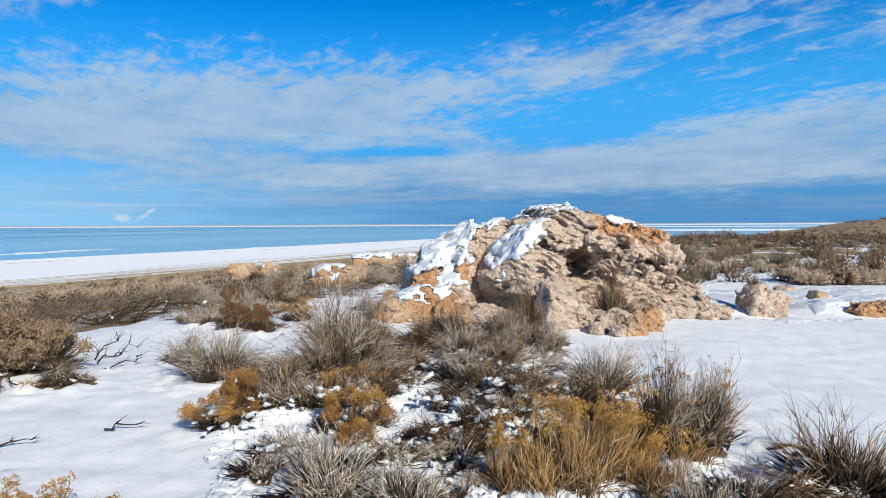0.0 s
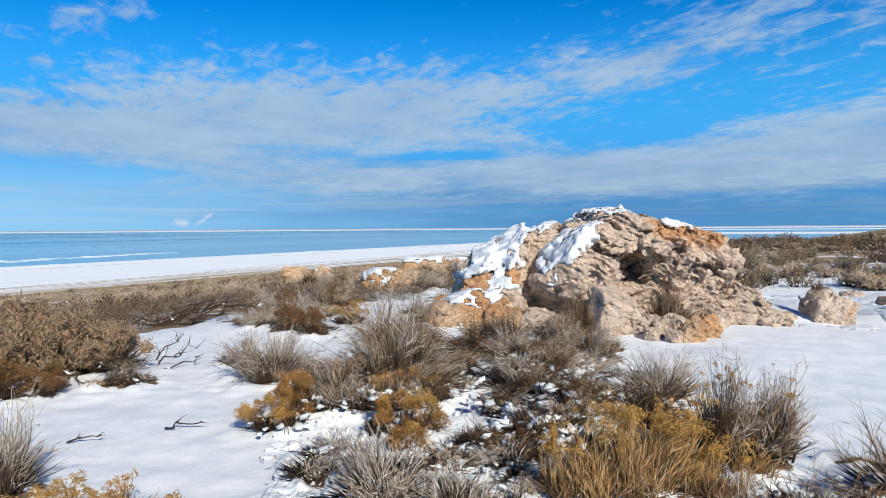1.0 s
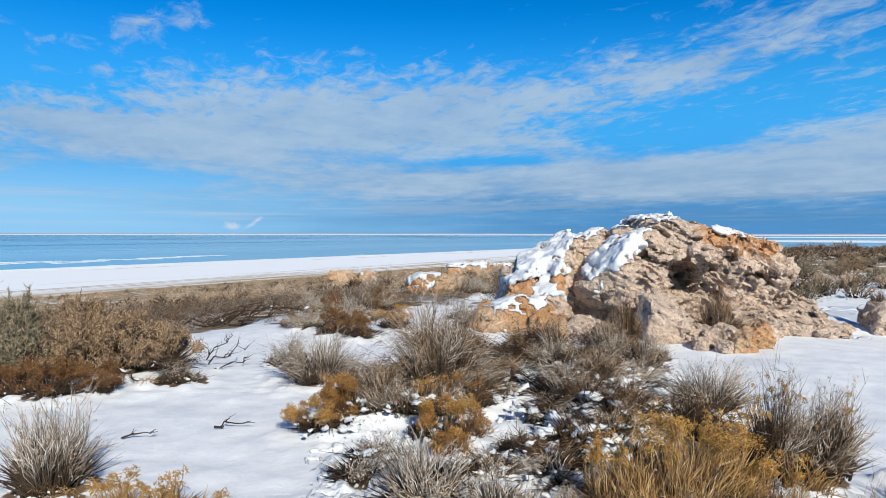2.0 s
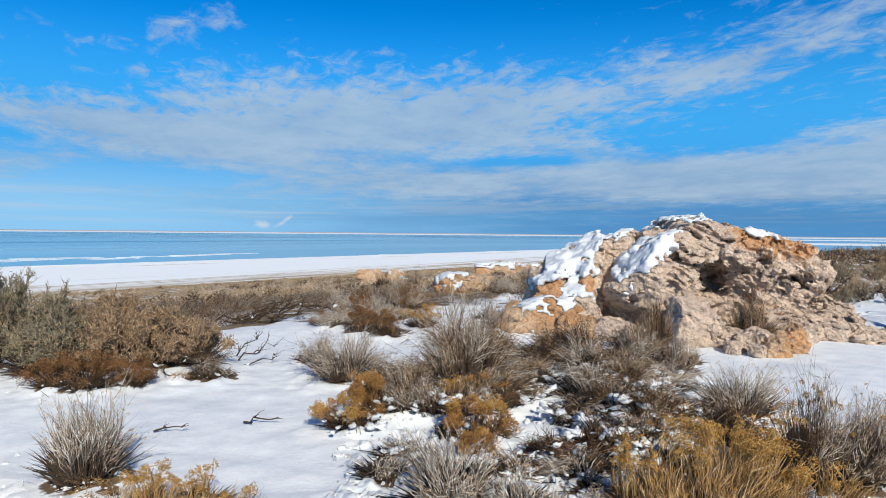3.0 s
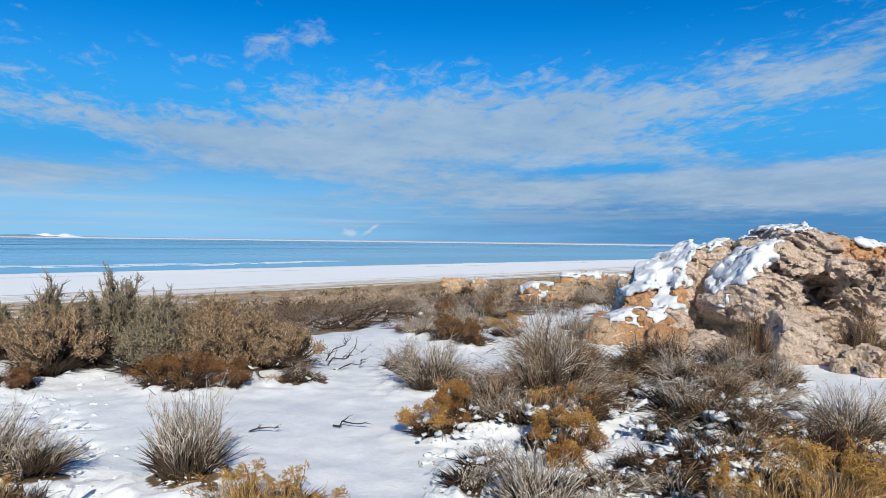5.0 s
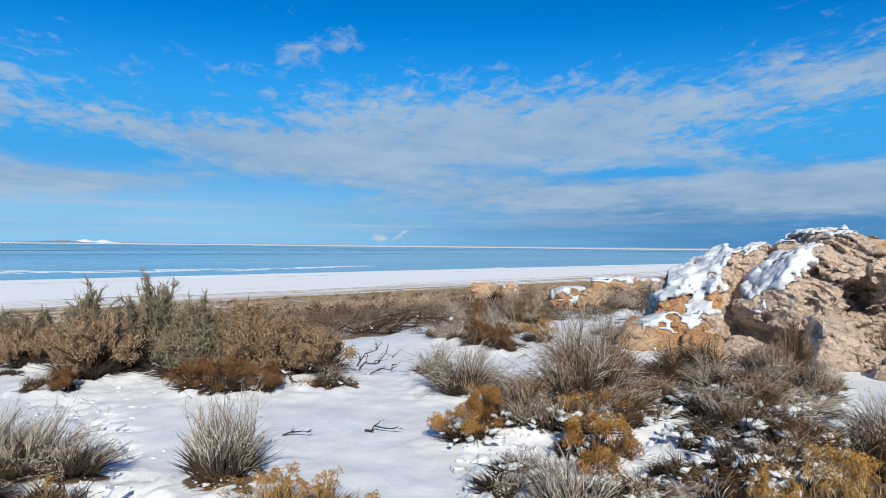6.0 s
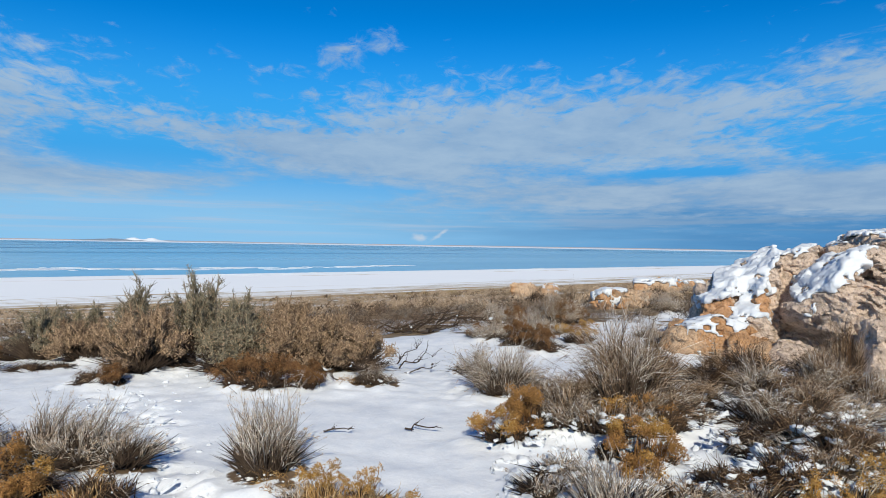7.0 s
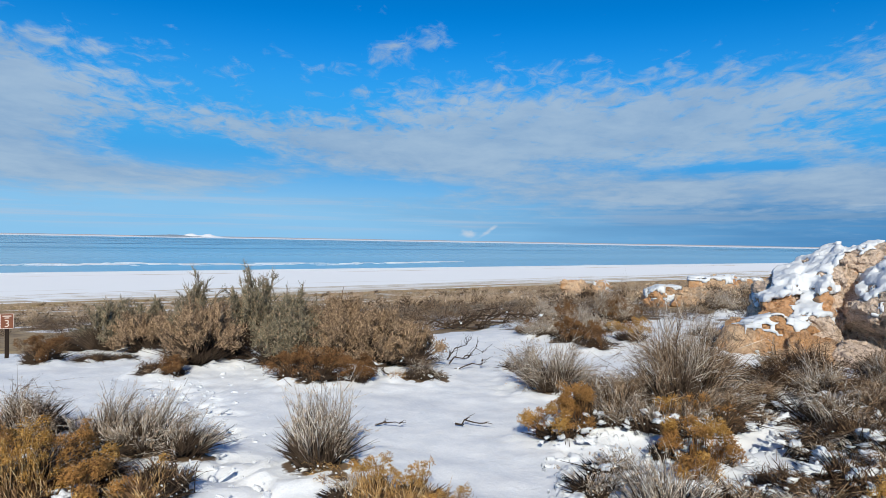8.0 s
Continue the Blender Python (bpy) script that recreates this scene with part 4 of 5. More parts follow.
OUTCROPS = ((-11.7, 39.3, 1.05, 0.6, 0.48, 0.0), (-10.4, 40.2, 0.6, 0.5, 0.45, 0.3), (-3.55, 21.0, 0.62, 0.42, 0.40, 0.5), (-2.75, 20.6, 0.40, 0.35, 0.30, 0.0), (-4.1, 39.8, 1.3, 0.7, 0.48, 0.6), (-2.4, 40.2, 1.1, 0.6, 0.40, 0.4), (-0.8, 40.5, 0.8, 0.6, 0.45, 0.0), (-15.5, 52.0, 0.9, 0.6, 0.45, 0.0))
for k, (bx, by, a, b_, c_, cap) in enumerate(OUTCROPS):
    stone(bx, by, (a, b_, c_), (0, 3 * (k % 4) - 4, 12 * (k % 3) - 8), 30 + k, M_RUST, cap, "rusty rock outcrop among dry brush on the slope", 0.2)


# ---- plants ----
def strands(p0, p1, r, bow, rings=3):
    """Tapering three-sided strands from p0 to p1, bowed by the vectors in bow, with the run from foot to tip."""
    n = len(p0)
    d = p1 - p0
    L = np.linalg.norm(d, axis=1, keepdims=True) + 1e-9
    side = np.cross(d / L, np.array((0.31, 0.57, 0.76)))
    side /= np.linalg.norm(side, axis=1, keepdims=True) + 1e-9
    other = np.cross(d / L, side)
    r = np.broadcast_to(np.asarray(r, float), (n,))[:, None]
    V, run = [], []
    for k in range(rings):
        t = k / rings
        c = p0 + d * t + bow * (4 * t * (1 - t))
        for a in (0.0, 2.094, 4.189):
            V.append(c + (side * math.cos(a) + other * math.sin(a)) * r * (1 - 0.6 * t))
            run.append(t)
    V.append(p1)
    run.append(1.0)
    per = 3 * rings + 1
    V = np.stack(V, 1).reshape(-1, 3)
    f = []
    for k in range(rings - 1):
        for j in range(3):
            a, b, c, e = 3 * k + j, 3 * k + (j + 1) % 3, 3 * k + 3 + (j + 1) % 3, 3 * k + 3 + j
            f += [(a, b, c), (a, c, e)]
    k = 3 * (rings - 1)
    f += [(k + j, k + (j + 1) % 3, per - 1) for j in range(3)]
    F = (np.array(f)[None] + (np.arange(n) * per)[:, None, None]).reshape(-1, 3)
    return V, F, np.tile(run, n)


def pool(pieces):
    """Joins several (vertices, faces, run)."""
    V, F = merge([(a, b) for a, b, c in pieces])
    return V, F, np.concatenate([c for a, b, c in pieces])


def along(p0, p1, bow, t):
    t = t[:, None]
    return p0 + (p1 - p0) * t + bow * (4 * t * (1 - t))


def crown(rng, n, wide, high, droop=0.0, low=0.6, power=0.5):
    """Places spread over a rounded, uneven crown, and their outward directions."""
    rho, phi = rng.uniform(0, 1, n) ** power, rng.uniform(0, 2 * math.pi, n)
    out = np.stack([np.cos(phi), np.sin(phi), 0 * phi], -1)
    lump = 1.0 + 0.2 * np.sin(phi * 2 + rng.uniform(0, 6)) + 0.12 * np.sin(phi * 5 + rng.uniform(0, 6))
    tip = out * (wide / 2 * rho * lump)[:, None]
    tip[:, 2] = high * np.sqrt(np.maximum(0.03, 1 - (0.95 * rho) ** 2)) * rng.uniform(low, 1.0, n) * (1.0 - droop * rho)
    return tip, out, rho


def spray(rng, n, tip, out, rho, wide, high, foot=0.4, loose=0.11, arch=0.12):
    """A bunch of stems that share a foot and spread towards one part of the crown."""
    p0 = out * (wide / 2 * foot * rho) + rng.normal(0, 0.03, (n, 3)) * np.array((1, 1, 0.2))
    p1 = tip + rng.normal(0, 1, (n, 3)) * np.array((loose * wide, loose * wide, loose * high * 0.8))
    k = rng.uniform(0.45, 1.0, n) ** 0.6
    p1 = p0 + (p1 - p0) * k[:, None]
    p1[:, 2] = np.maximum(p1[:, 2], 0.02)
    L = np.linalg.norm(p1 - p0, axis=1)[:, None]
    bow = -out * L * 0.04 + UP * L * arch * min(1.2, 0.3 + rho) + (rng.normal(0, 0.08, 3) + rng.normal(0, 0.035, (n, 3))) * L
    return p0, p1, bow


def side_twigs(rng, p0, p1, bow, per, share, spread, lo=0.4, up=0.3):
    n = len(p0) * per
    k = np.repeat(np.arange(len(p0)), per)
    t = rng.uniform(lo, 0.97, n)
    a = along(p0[k], p1[k], bow[k], t)
    b = along(p0[k], p1[k], bow[k], np.minimum(t + 0.03, 1.0))
    d = (b - a) / (np.linalg.norm(b - a, axis=1, keepdims=True) + 1e-9)
    L = np.linalg.norm(p1 - p0, axis=1)[k] * share * rng.uniform(0.5, 1.2, n)
    e = a + (d + rng.normal(0, spread, (n, 3)) + UP * up) * L[:, None]
    return a, e, rng.normal(0, 0.04, (n, 3)) * L[:, None]


def tufts(rng, tips, per, size, r):
    """Small dry flower heads: a puff of short strands at each tip."""
    n = len(tips) * per
    k = np.repeat(np.arange(len(tips)), per)
    d = rng.normal(0, 1, (n, 3)) + UP * 0.7
    d /= np.linalg.norm(d, axis=1, keepdims=True)
    o = tips[k] + rng.normal(0, size * 0.5, (n, 3))
    V, F, run = strands(o, o + d * (size * rng.uniform(0.6, 1.2, n))[:, None], r * 1.2, 0 * d, 1)
    return V, F, 0.7 + 0.3 * run


def ball_mesh(level):
    """A round mesh as arrays."""
    bm = bmesh.new()
    bmesh.ops.create_icosphere(bm, subdivisions=level, radius=1.0)
    V, F = np.array([v.co[:] for v in bm.verts]), np.array([[v.index for v in f.verts] for f in bm.faces])
    bm.free()
    return V, F


ICO_V, ICO_F = ball_mesh(1)
LUMP_V, LUMP_F = ball_mesh(3)


def clumps(rng, places, lo, hi, flat_by=0.6):
    """Lumps of snow at the given places."""
    out = []
    for c in places:
        s = rng.uniform(0, 1) ** 3 * (hi - lo) + lo
        sc = s * np.array((rng.uniform(0.7, 2.0), rng.uniform(0.6, 1.2), flat_by))
        v = ICO_V * (1 + 0.55 * vnoise(ICO_V * 1.9 + rng.uniform(0, 50), 5)[:, None])
        out.append((v * sc @ turn_matrix(rng.uniform(-35, 35), rng.uniform(-35, 35), rng.uniform(0, 180)).T + c, ICO_F))
    return merge(out)


def heads(rng, places, per, size, r, up=0.5):
    """Dense rounded heads of dry florets: short strands that stand out all round each place."""
    n = len(places) * per
    k = np.repeat(np.arange(len(places)), per)
    d = rng.normal(0, 1, (n, 3)) + UP * up
    d /= np.linalg.norm(d, axis=1, keepdims=True)
    big = (size * rng.uniform(0.6, 1.25, len(places)))[k][:, None]
    o = places[k] + d * big * rng.uniform(0.35, 0.85, (n, 1))
    V, F, run = strands(o, o + (d + rng.normal(0, 0.9, (n, 3))) * big * rng.uniform(0.10, 0.22, (n, 1)), r, 0 * d, 1)
    return V, F, 0.6 + 0.4 * run


def snow_sheet(X, Y, lift, m, deep):
    """A soft layer of snow on a grid: thick where m is high and thinning to nothing where it falls to zero."""
    thick = deep * np.sqrt(np.clip(m, 0, 1.0))
    under = 0.012 * np.clip(-m * 6, 0, 1.0)
    K = np.arange(X.size).reshape(X.shape)
    q4 = np.stack([K[:-1, :-1], K[1:, :-1], K[1:, 1:], K[:-1, 1:]], -1).reshape(-1, 4)
    q4 = q4[(m.ravel()[q4] > 0).sum(1) >= 2]
    used, inv = np.unique(q4, return_inverse=True)
    q4, n = inv.reshape(-1, 4), len(used)
    top, low = np.stack([X, Y, lift + thick - under], -1).reshape(-1, 3)[used], np.stack([X, Y, lift - 0.3 * thick - under], -1).reshape(-1, 3)[used]
    tri = np.concatenate([q4[:, (0, 1, 2)], q4[:, (0, 2, 3)]])
    return np.concatenate([top, low]), np.concatenate([tri, tri[:, ::-1] + n])


def snow_load(rng, wide, high, share):
    """Ragged lumps of snow lodged among the stems of a shrub, drawn out down its sides."""
    out = []
    for _ in range(int(share * wide * wide * 68) + 4):
        rho, phi = math.sqrt(rng.uniform(0.0, 1.0)) * 0.95, rng.uniform(0, 6.283)
        c = np.array((math.cos(phi) * rho * wide * 0.5, math.sin(phi) * rho * wide * 0.5, high * (0.05 + 0.42 * math.sqrt(1 - rho * rho)) * rng.uniform(0.4, 1.0)))
        long = 0.012 + 0.046 * rng.uniform() ** 1.5
        q = LUMP_V + rng.uniform(0, 90, 3)
        v = LUMP_V * (1 + 0.65 * vnoise(q * 1.6, 5) + 0.55 * vnoise(q * 3.4, 6) + 0.30 * vnoise(q * 7.5, 7))[:, None]
        v = v * long * np.array((1.0, rng.uniform(0.4, 0.75), rng.uniform(0.3, 0.5)))
        out.append((v @ turn_matrix(rng.normal(0, 14), 6 + 14 * rho, rng.uniform(0, 360)).T + c, LUMP_F))
    return merge(out)


def crumbs(rng, c, lo, hi):
    """Many small angular crumbs of snow at the places c."""
    n = len(c)
    q = rng.normal(0, 1, (n, 3, 3))
    turn, _ = np.linalg.qr(q)
    size = (lo + (hi - lo) * rng.uniform(0, 1, (n, 1)) ** 2) * rng.uniform(0.6, 1.5, (n, 3))
    V = np.einsum("nij,kj,nj->nki", turn, ICO_V, size) * rng.uniform(0.75, 1.2, (n, len(ICO_V), 1)) + c[:, None]
    F = ICO_F[None] + (np.arange(n) * len(ICO_V))[:, None, None]
    return V.reshape(-1, 3), F.reshape(-1, 3)


# name, label, stem material, twig material, sprays, stems in each, twigs on each, stem radius, droop, looseness
KINDS = {
    "pale": ("rabbitbrush", "leafless rabbitbrush with pale grey wiry stems in snow", M_PALE, M_PALE, 20, 25, 2, 0.0035, 0.0, 0.10),
    "grey": ("rabbitbrush", "large grey-brown wiry rabbitbrush standing in snow", M_TAN, M_PALE, 26, 22, 3, 0.0035, 0.05, 0.09),
    "tan": ("rabbitbrush", "dry tan wiry shrub with arching thin stems", M_TAN, M_PALE, 20, 22, 2, 0.0039, 0.2, 0.09),
    "brown": ("rabbitbrush", "dark brown matted shrub with snow caught between its stems", M_BROWN, M_TAN, 22, 20, 1, 0.0042, 0.45, 0.11),
    "golden": ("rabbitbrush", "golden dry rabbitbrush with fluffy seed heads", M_STRAW, M_STRAW, 24, 26, 1, 0.0036, 0.0, 0.08),
    "wispy": ("rabbitbrush", "tall thin dark-stemmed rabbitbrush with pale yellow seed heads", M_BROWN, M_PALE, 13, 18, 3, 0.0026, 0.0, 0.09),
    "twiggy": ("dead_shrub", "dark bare twiggy shrub over lumpy snow", M_BROWN, M_TAN, 11, 9, 5, 0.0030, 0.05, 0.15),
    "sparse": ("rabbitbrush", "sparse thin grey stalks standing in open snow", M_TAN, M_PALE, 5, 4, 4, 0.0022, 0.0, 0.14),
    "stalks": ("stalk_shrub", "upright grey-brown leafless stalks at the boulder", M_TAN, M_BROWN, 16, 26, 3, 0.0040, 0.0, 0.06),
    "rusty": ("low_shrub", "low rust-orange shrub mat with snow on it", M_BROWN, M_ORANGE, 16, 34, 0, 0.0028, 0.1, 0.07),
    "russet": ("low_shrub", "low dull russet-brown shrub mat at the edge of the snow", M_BROWN, M_RUSSET, 16, 30, 0, 0.0028, 0.1, 0.07),
    "straw": ("grass_tuft", "flattened golden dry grass tuft", M_STRAW, M_STRAW, 10, 40, 0, 0.0026, 0.3, 0.14),
    "sage": ("sagebrush", "grey-green sagebrush with upright leafy plumes", M_BROWN, M_SAGE, 21, 4, 0, 0.0040, 0.0, 0.05),
    "sagebrown": ("sagebrush", "brownish sagebrush with dry upright leafy tips", M_BROWN, M_SAGEBROWN, 21, 4, 0, 0.0040, 0.0, 0.05),
}


def grow(kind, x, y, wide, high, lean, extra, seed):
    rng = np.random.default_rng(seed)
    name, label, m1, m2, sprays, per, twigs, r, droop, loose = KINDS[kind]
    e = root(name, x, y, float(ground_z(x, y)) - 0.01 + extra.get("lift", 0.0), label, name.replace("_", " "), "shrubs in the snow")
    if kind.startswith("sage"):
        wide *= 1.35
    size = min(1.25, max(0.45, math.sqrt(wide * high / 0.45)))

    def add(pname, geo, mat, parent=e, plabel=""):
        V, F = geo[0].copy(), geo[1]
        V[:, 0] += lean * V[:, 2]
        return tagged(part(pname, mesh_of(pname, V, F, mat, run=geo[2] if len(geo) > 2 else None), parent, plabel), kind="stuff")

    sage = kind.startswith("sage")
    tip, out, rho = crown(rng, max(6, int(sprays * size)), wide * (0.85 if sage else 1), high * (0.95 if sage else 1), droop, 0.45 if sage else (0.75 if kind in ("rusty", "russet") else 0.5))
    held = []
    for t, o, q in zip(tip, out, rho):
        n = max(4, int(per * size))
        if kind == "brown" or (kind in ("tan", "grey") and rng.uniform() < 0.45):
            th = rng.uniform(0, 6.283)
            o, q = np.array((math.cos(th), math.sin(th), 0.0)), rng.uniform(0.2, 1.6)
        p0, p1, bow = spray(rng, n, t, o, q, wide, high, 0.75 if kind == "golden" else 0.6 if kind in ("stalks", "rusty", "russet", "straw") else (0.25 if sage else 0.42), loose, 0.05 if kind == "golden" else 0.12 if not droop else 0.2)
        if sage:
            p1[:, 2] = np.minimum(p1[:, 2], high * rng.uniform(0.78, 0.95, n))
            wood = strands(p0, p1, 0.006, bow, 4)
            b = add("branch", wood, M_WOOD_SHADE)
            a, c, w = side_twigs(rng, p0, p1, bow, 4, 0.15, 0.42, 0.45, 0.5)
            l0, l1, lw = side_twigs(rng, a, c, w, 9, 0.30, 0.60, 0.15, 0.5)
            a3, c3, w3 = side_twigs(rng, p0, p1, bow, 24, 0.060, 0.85, 0.50, 0.35)
            V, F, run = pool([strands(a, c, 0.003, w, 1), strands(l0, l1, 0.0062, lw, 1), strands(a3, c3, 0.0062, w3, 1), tufts(rng, p1, 24, 0.055, 0.006)])
            add("leaves", (V, F, 0.42 + 0.58 * run), m2, b)
            continue
        held.append((p0, p1, bow))
        far = math.hypot(x, y)
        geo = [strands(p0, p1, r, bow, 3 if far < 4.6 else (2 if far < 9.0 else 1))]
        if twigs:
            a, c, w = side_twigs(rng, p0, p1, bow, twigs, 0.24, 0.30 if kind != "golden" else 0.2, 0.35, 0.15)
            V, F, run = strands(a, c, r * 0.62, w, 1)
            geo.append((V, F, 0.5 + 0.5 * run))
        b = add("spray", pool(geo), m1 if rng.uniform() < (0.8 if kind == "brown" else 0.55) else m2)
        if kind in ("golden", "wispy"):
            k = rng.uniform(0, 1, n) < (0.75 if kind == "golden" else 0.22)
            k &= p1[:, 2] > (0.60 if kind == "golden" else 0.5) * high
            if k.any():
                tips = np.concatenate([along(p0[k], p1[k], bow[k], np.full(k.sum(), f)) for f in (1.0,)])
                add("seed_head", heads(rng, tips, 52, 0.038 if kind == "golden" else 0.026, 0.0032), M_GOLD, b, "fluffy golden seed heads")
        elif kind in ("rusty", "russet"):
            knobs = t + rng.normal(0, 1, (5, 3)) * np.array((0.07 * wide, 0.07 * wide, 0.06 * high))
            knobs[:, 2] = np.maximum(knobs[:, 2], 0.03)
            add("foliage", heads(rng, knobs, 95, 0.056, 0.0034, 0.3), M_RUSSET if kind == "russet" else M_ORANGE if rng.uniform() < 0.65 else M_GOLD, b, "fuzzy " + kind + " seed tufts")
        elif kind in ("pale", "grey"):
            k = rng.choice(n, max(1, n // (2 if kind == "pale" else 5)), replace=False)
            add("seed_head", tufts(rng, p1[k], 6, 0.011, 0.0022), M_DRY, b, "sparse dry seed heads")
    # Extra inner stems, coloured dark to fill in the shade between the outer ones.
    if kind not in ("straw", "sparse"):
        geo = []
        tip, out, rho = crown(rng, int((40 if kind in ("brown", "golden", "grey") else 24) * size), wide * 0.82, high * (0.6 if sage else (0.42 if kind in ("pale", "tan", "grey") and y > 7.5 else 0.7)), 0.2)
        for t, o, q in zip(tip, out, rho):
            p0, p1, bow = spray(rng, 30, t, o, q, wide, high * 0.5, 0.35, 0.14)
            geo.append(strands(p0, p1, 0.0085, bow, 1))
        add("undergrowth", pool(geo), M_WOOD_SHADE if kind != "golden" else M_BROWN, e, "dead inner stems, darkened to give the shade inside the shrub")
    k = extra.get("snow", 30 if kind in ("pale", "grey", "rusty", "russet", "tan") else 4)
    rad, phi = wide * 0.5 * np.sqrt(rng.uniform(0, 1, k)), rng.uniform(0, 6.283, k)
    pl = np.stack([rad * np.cos(phi), rad * np.sin(phi), high * 0.4 * rng.uniform(0.0, 1.0, k) ** 1.5 * np.sqrt(np.maximum(0.0, 1 - (rad / wide * 2) ** 2)) + 0.015], -1)
    lumps = [crumbs(rng, pl, 0.003, 0.009)]
    drift = extra.get("drift", 1)
    if drift >= 4:
        lumps.append(snow_load(rng, wide, min(high, 0.5), 0.09 * drift))
    add("snow", merge(lumps), M_SNOW, e, "small lumps of snow")
    return e


for k, (kind, x, y, wide, high, lean, extra) in enumerate(PLANTS):
    grow(kind, x, y, wide, high, lean, extra, 100 + k)


# ---- sagebrush field beyond the boulder ----
def far_sage(rng, wide, high, plume):
    geo, leaf = [], []
    tip, out, rho = crown(rng, 18, wide, high, 0.0, 0.5)
    for t, o, q in zip(tip, out, rho):
        p0, p1, bow = spray(rng, 3, t, o, q, wide, high, 0.3, 0.08)
        geo.append(strands(p0, p1, 0.0085, bow, 1))
        a, c, w = side_twigs(rng, p0, p1, bow, 20, plume * 0.55, 0.9, 0.22, 0.2)
        V, F, run = strands(a, c, 0.0095, w, 1)
        leaf.append((V, F, 0.35 + 0.65 * run))
    return pool(geo), pool(leaf)


def sage_field():
    rng = np.random.default_rng(5)
    looks = (("dark olive-brown sagebrush in the field beyond the boulder", M_SAGEBROWN, 1.3, 0.95, 0.15), ("grey-green sagebrush in the field beyond the boulder", M_SAGE, 1.2, 0.85, 0.15),
             ("brown leafless sagebrush in the field beyond the boulder", M_BROWN, 1.3, 0.9, 0.2), ("pale yellow-tan rabbitbrush at the edge of the snow", M_DRY, 1.1, 0.7, 0.22), ("tan rabbitbrush at the edge of the snow", M_TAN, 1.1, 0.65, 0.22))
    made = []
    for k, (label, mat, wide, high, plume) in enumerate(looks):
        g, l = far_sage(rng, wide, high, plume)
        x, y = 8.0 + 2.5 * k, 18.4 + 0.8 * k
        e = root("sagebrush" if k < 3 else "rabbitbrush", x, y, float(ground_z(x, y)), label, "sagebrush" if k < 3 else "rabbitbrush", "shrubs in the field beyond the boulder")
        b = tagged(part("wood", mesh_of("wood", *g[:2], M_WOOD_SHADE, run=g[2]), e), kind="stuff")
        tagged(part("leaves", mesh_of("leaves", *l[:2], mat, run=l[2]), b), kind="stuff")
        V, F = clumps(rng, np.stack([rng.normal(0, 0.35, 26), rng.normal(-0.25, 0.3, 26), rng.uniform(0.0, 0.2, 26)], -1), 0.012, 0.05, 0.5)
        tagged(part("snow", mesh_of("snow", V, F, M_SNOW), e, "lumps of snow"), kind="stuff")
        made.append(e)
    n = 0
    while n < 205:
        y = 17.6 + 33 * rng.uniform() ** 1.7
        x = rng.uniform(0.26, 0.95) * y + 1.0
        if y < 19.5 and 0.40 < x / y < 0.50:
            continue
        e = made[rng.choice(5, p=(0.04, 0.14, 0.04, 0.56, 0.22)) if y < 22 else rng.choice(5, p=(0.34, 0.34, 0.16, 0.12, 0.04))]
        s = rng.uniform(0.7, 1.3)
        copy_thing(e, pose(x, y, float(ground_z(x, y)) - 0.03, 0, 0, rng.uniform(0, 360)) @ Matrix.Diagonal((s, s, s * rng.uniform(0.75, 1.0), 1)))
        n += 1


sage_field()


# ---- brush farther off ----
def brush_field(name, label, spots, mat, seed, size, n, r):
    rng = np.random.default_rng(seed)
    kinds = []
    for _ in range(6):
        tip, out, rho = crown(rng, n, 1.0, 1.0, 0.0, 0.35)
        d = tip * np.array((1.0, 1.0, 0.7)) + rng.normal(0, 0.22, (n, 3)) + UP * 0.15
        d /= np.linalg.norm(d, axis=1, keepdims=True)
        ln = rng.uniform(0.2, 0.42, n)[:, None]
        kinds.append(strands(tip - d * ln * 0.7, tip + d * ln * 0.3, r, 0 * d, 1))
    out, runs = [], []
    zs = ground_z(spots[:, 0], spots[:, 1])
    for (x, y), z in zip(spots, zs):
        V, F, run = kinds[rng.integers(6)]
        a, s_ = rng.uniform(0, 6.28), rng.uniform(*size)
        c, s = math.cos(a) * s_, math.sin(a) * s_
        h_ = s_ * rng.uniform(0.38, 0.65)
        out.append((np.stack([V[:, 0] * c - V[:, 1] * s + x, V[:, 0] * s + V[:, 1] * c + y, V[:, 2] * h_ + z - 0.02], -1), F))
        runs.append(run)
    V, F = merge(out)
    tagged(part(name, mesh_of(name, V, F, mat, run=np.concatenate(runs))), label, "shrubs", kind="stuff")


rng = np.random.default_rng(77)
spots = np.stack([rng.uniform(-75, 6, 14000), rng.uniform(4, 110, 14000)], -1)
s_, u_ = shore(spots[:, 0], spots[:, 1]), 0.423 * spots[:, 0] + 0.906 * spots[:, 1]
keep = (-spots[:, 0] + 0.95 * spots[:, 1] > 16.0) & (s_ > 6) & (s_ < 72) & (u_ > -25) & (np.hypot(spots[:, 0] - 2, spots[:, 1] - 12.2) > 4.0)
keep &= rng.uniform(0, 1, 14000) < np.where(s_ < 45, 0.42, np.where(s_ < 58, 0.2, 0.07))
extra_s = np.stack([rng.uniform(-22, 2, 2600), rng.uniform(4, 32, 2600)], -1)
s_ = shore(extra_s[:, 0], extra_s[:, 1])
extra_s = extra_s[(-extra_s[:, 0] + 0.95 * extra_s[:, 1] > 17.0) & (s_ < 26) & (np.hypot(extra_s[:, 0] - 2, extra_s[:, 1] - 12.2) > 4.0) & (extra_s[:, 1] > 7.5 - 0.15 * extra_s[:, 0])]
spots = np.concatenate([spots[keep], extra_s])
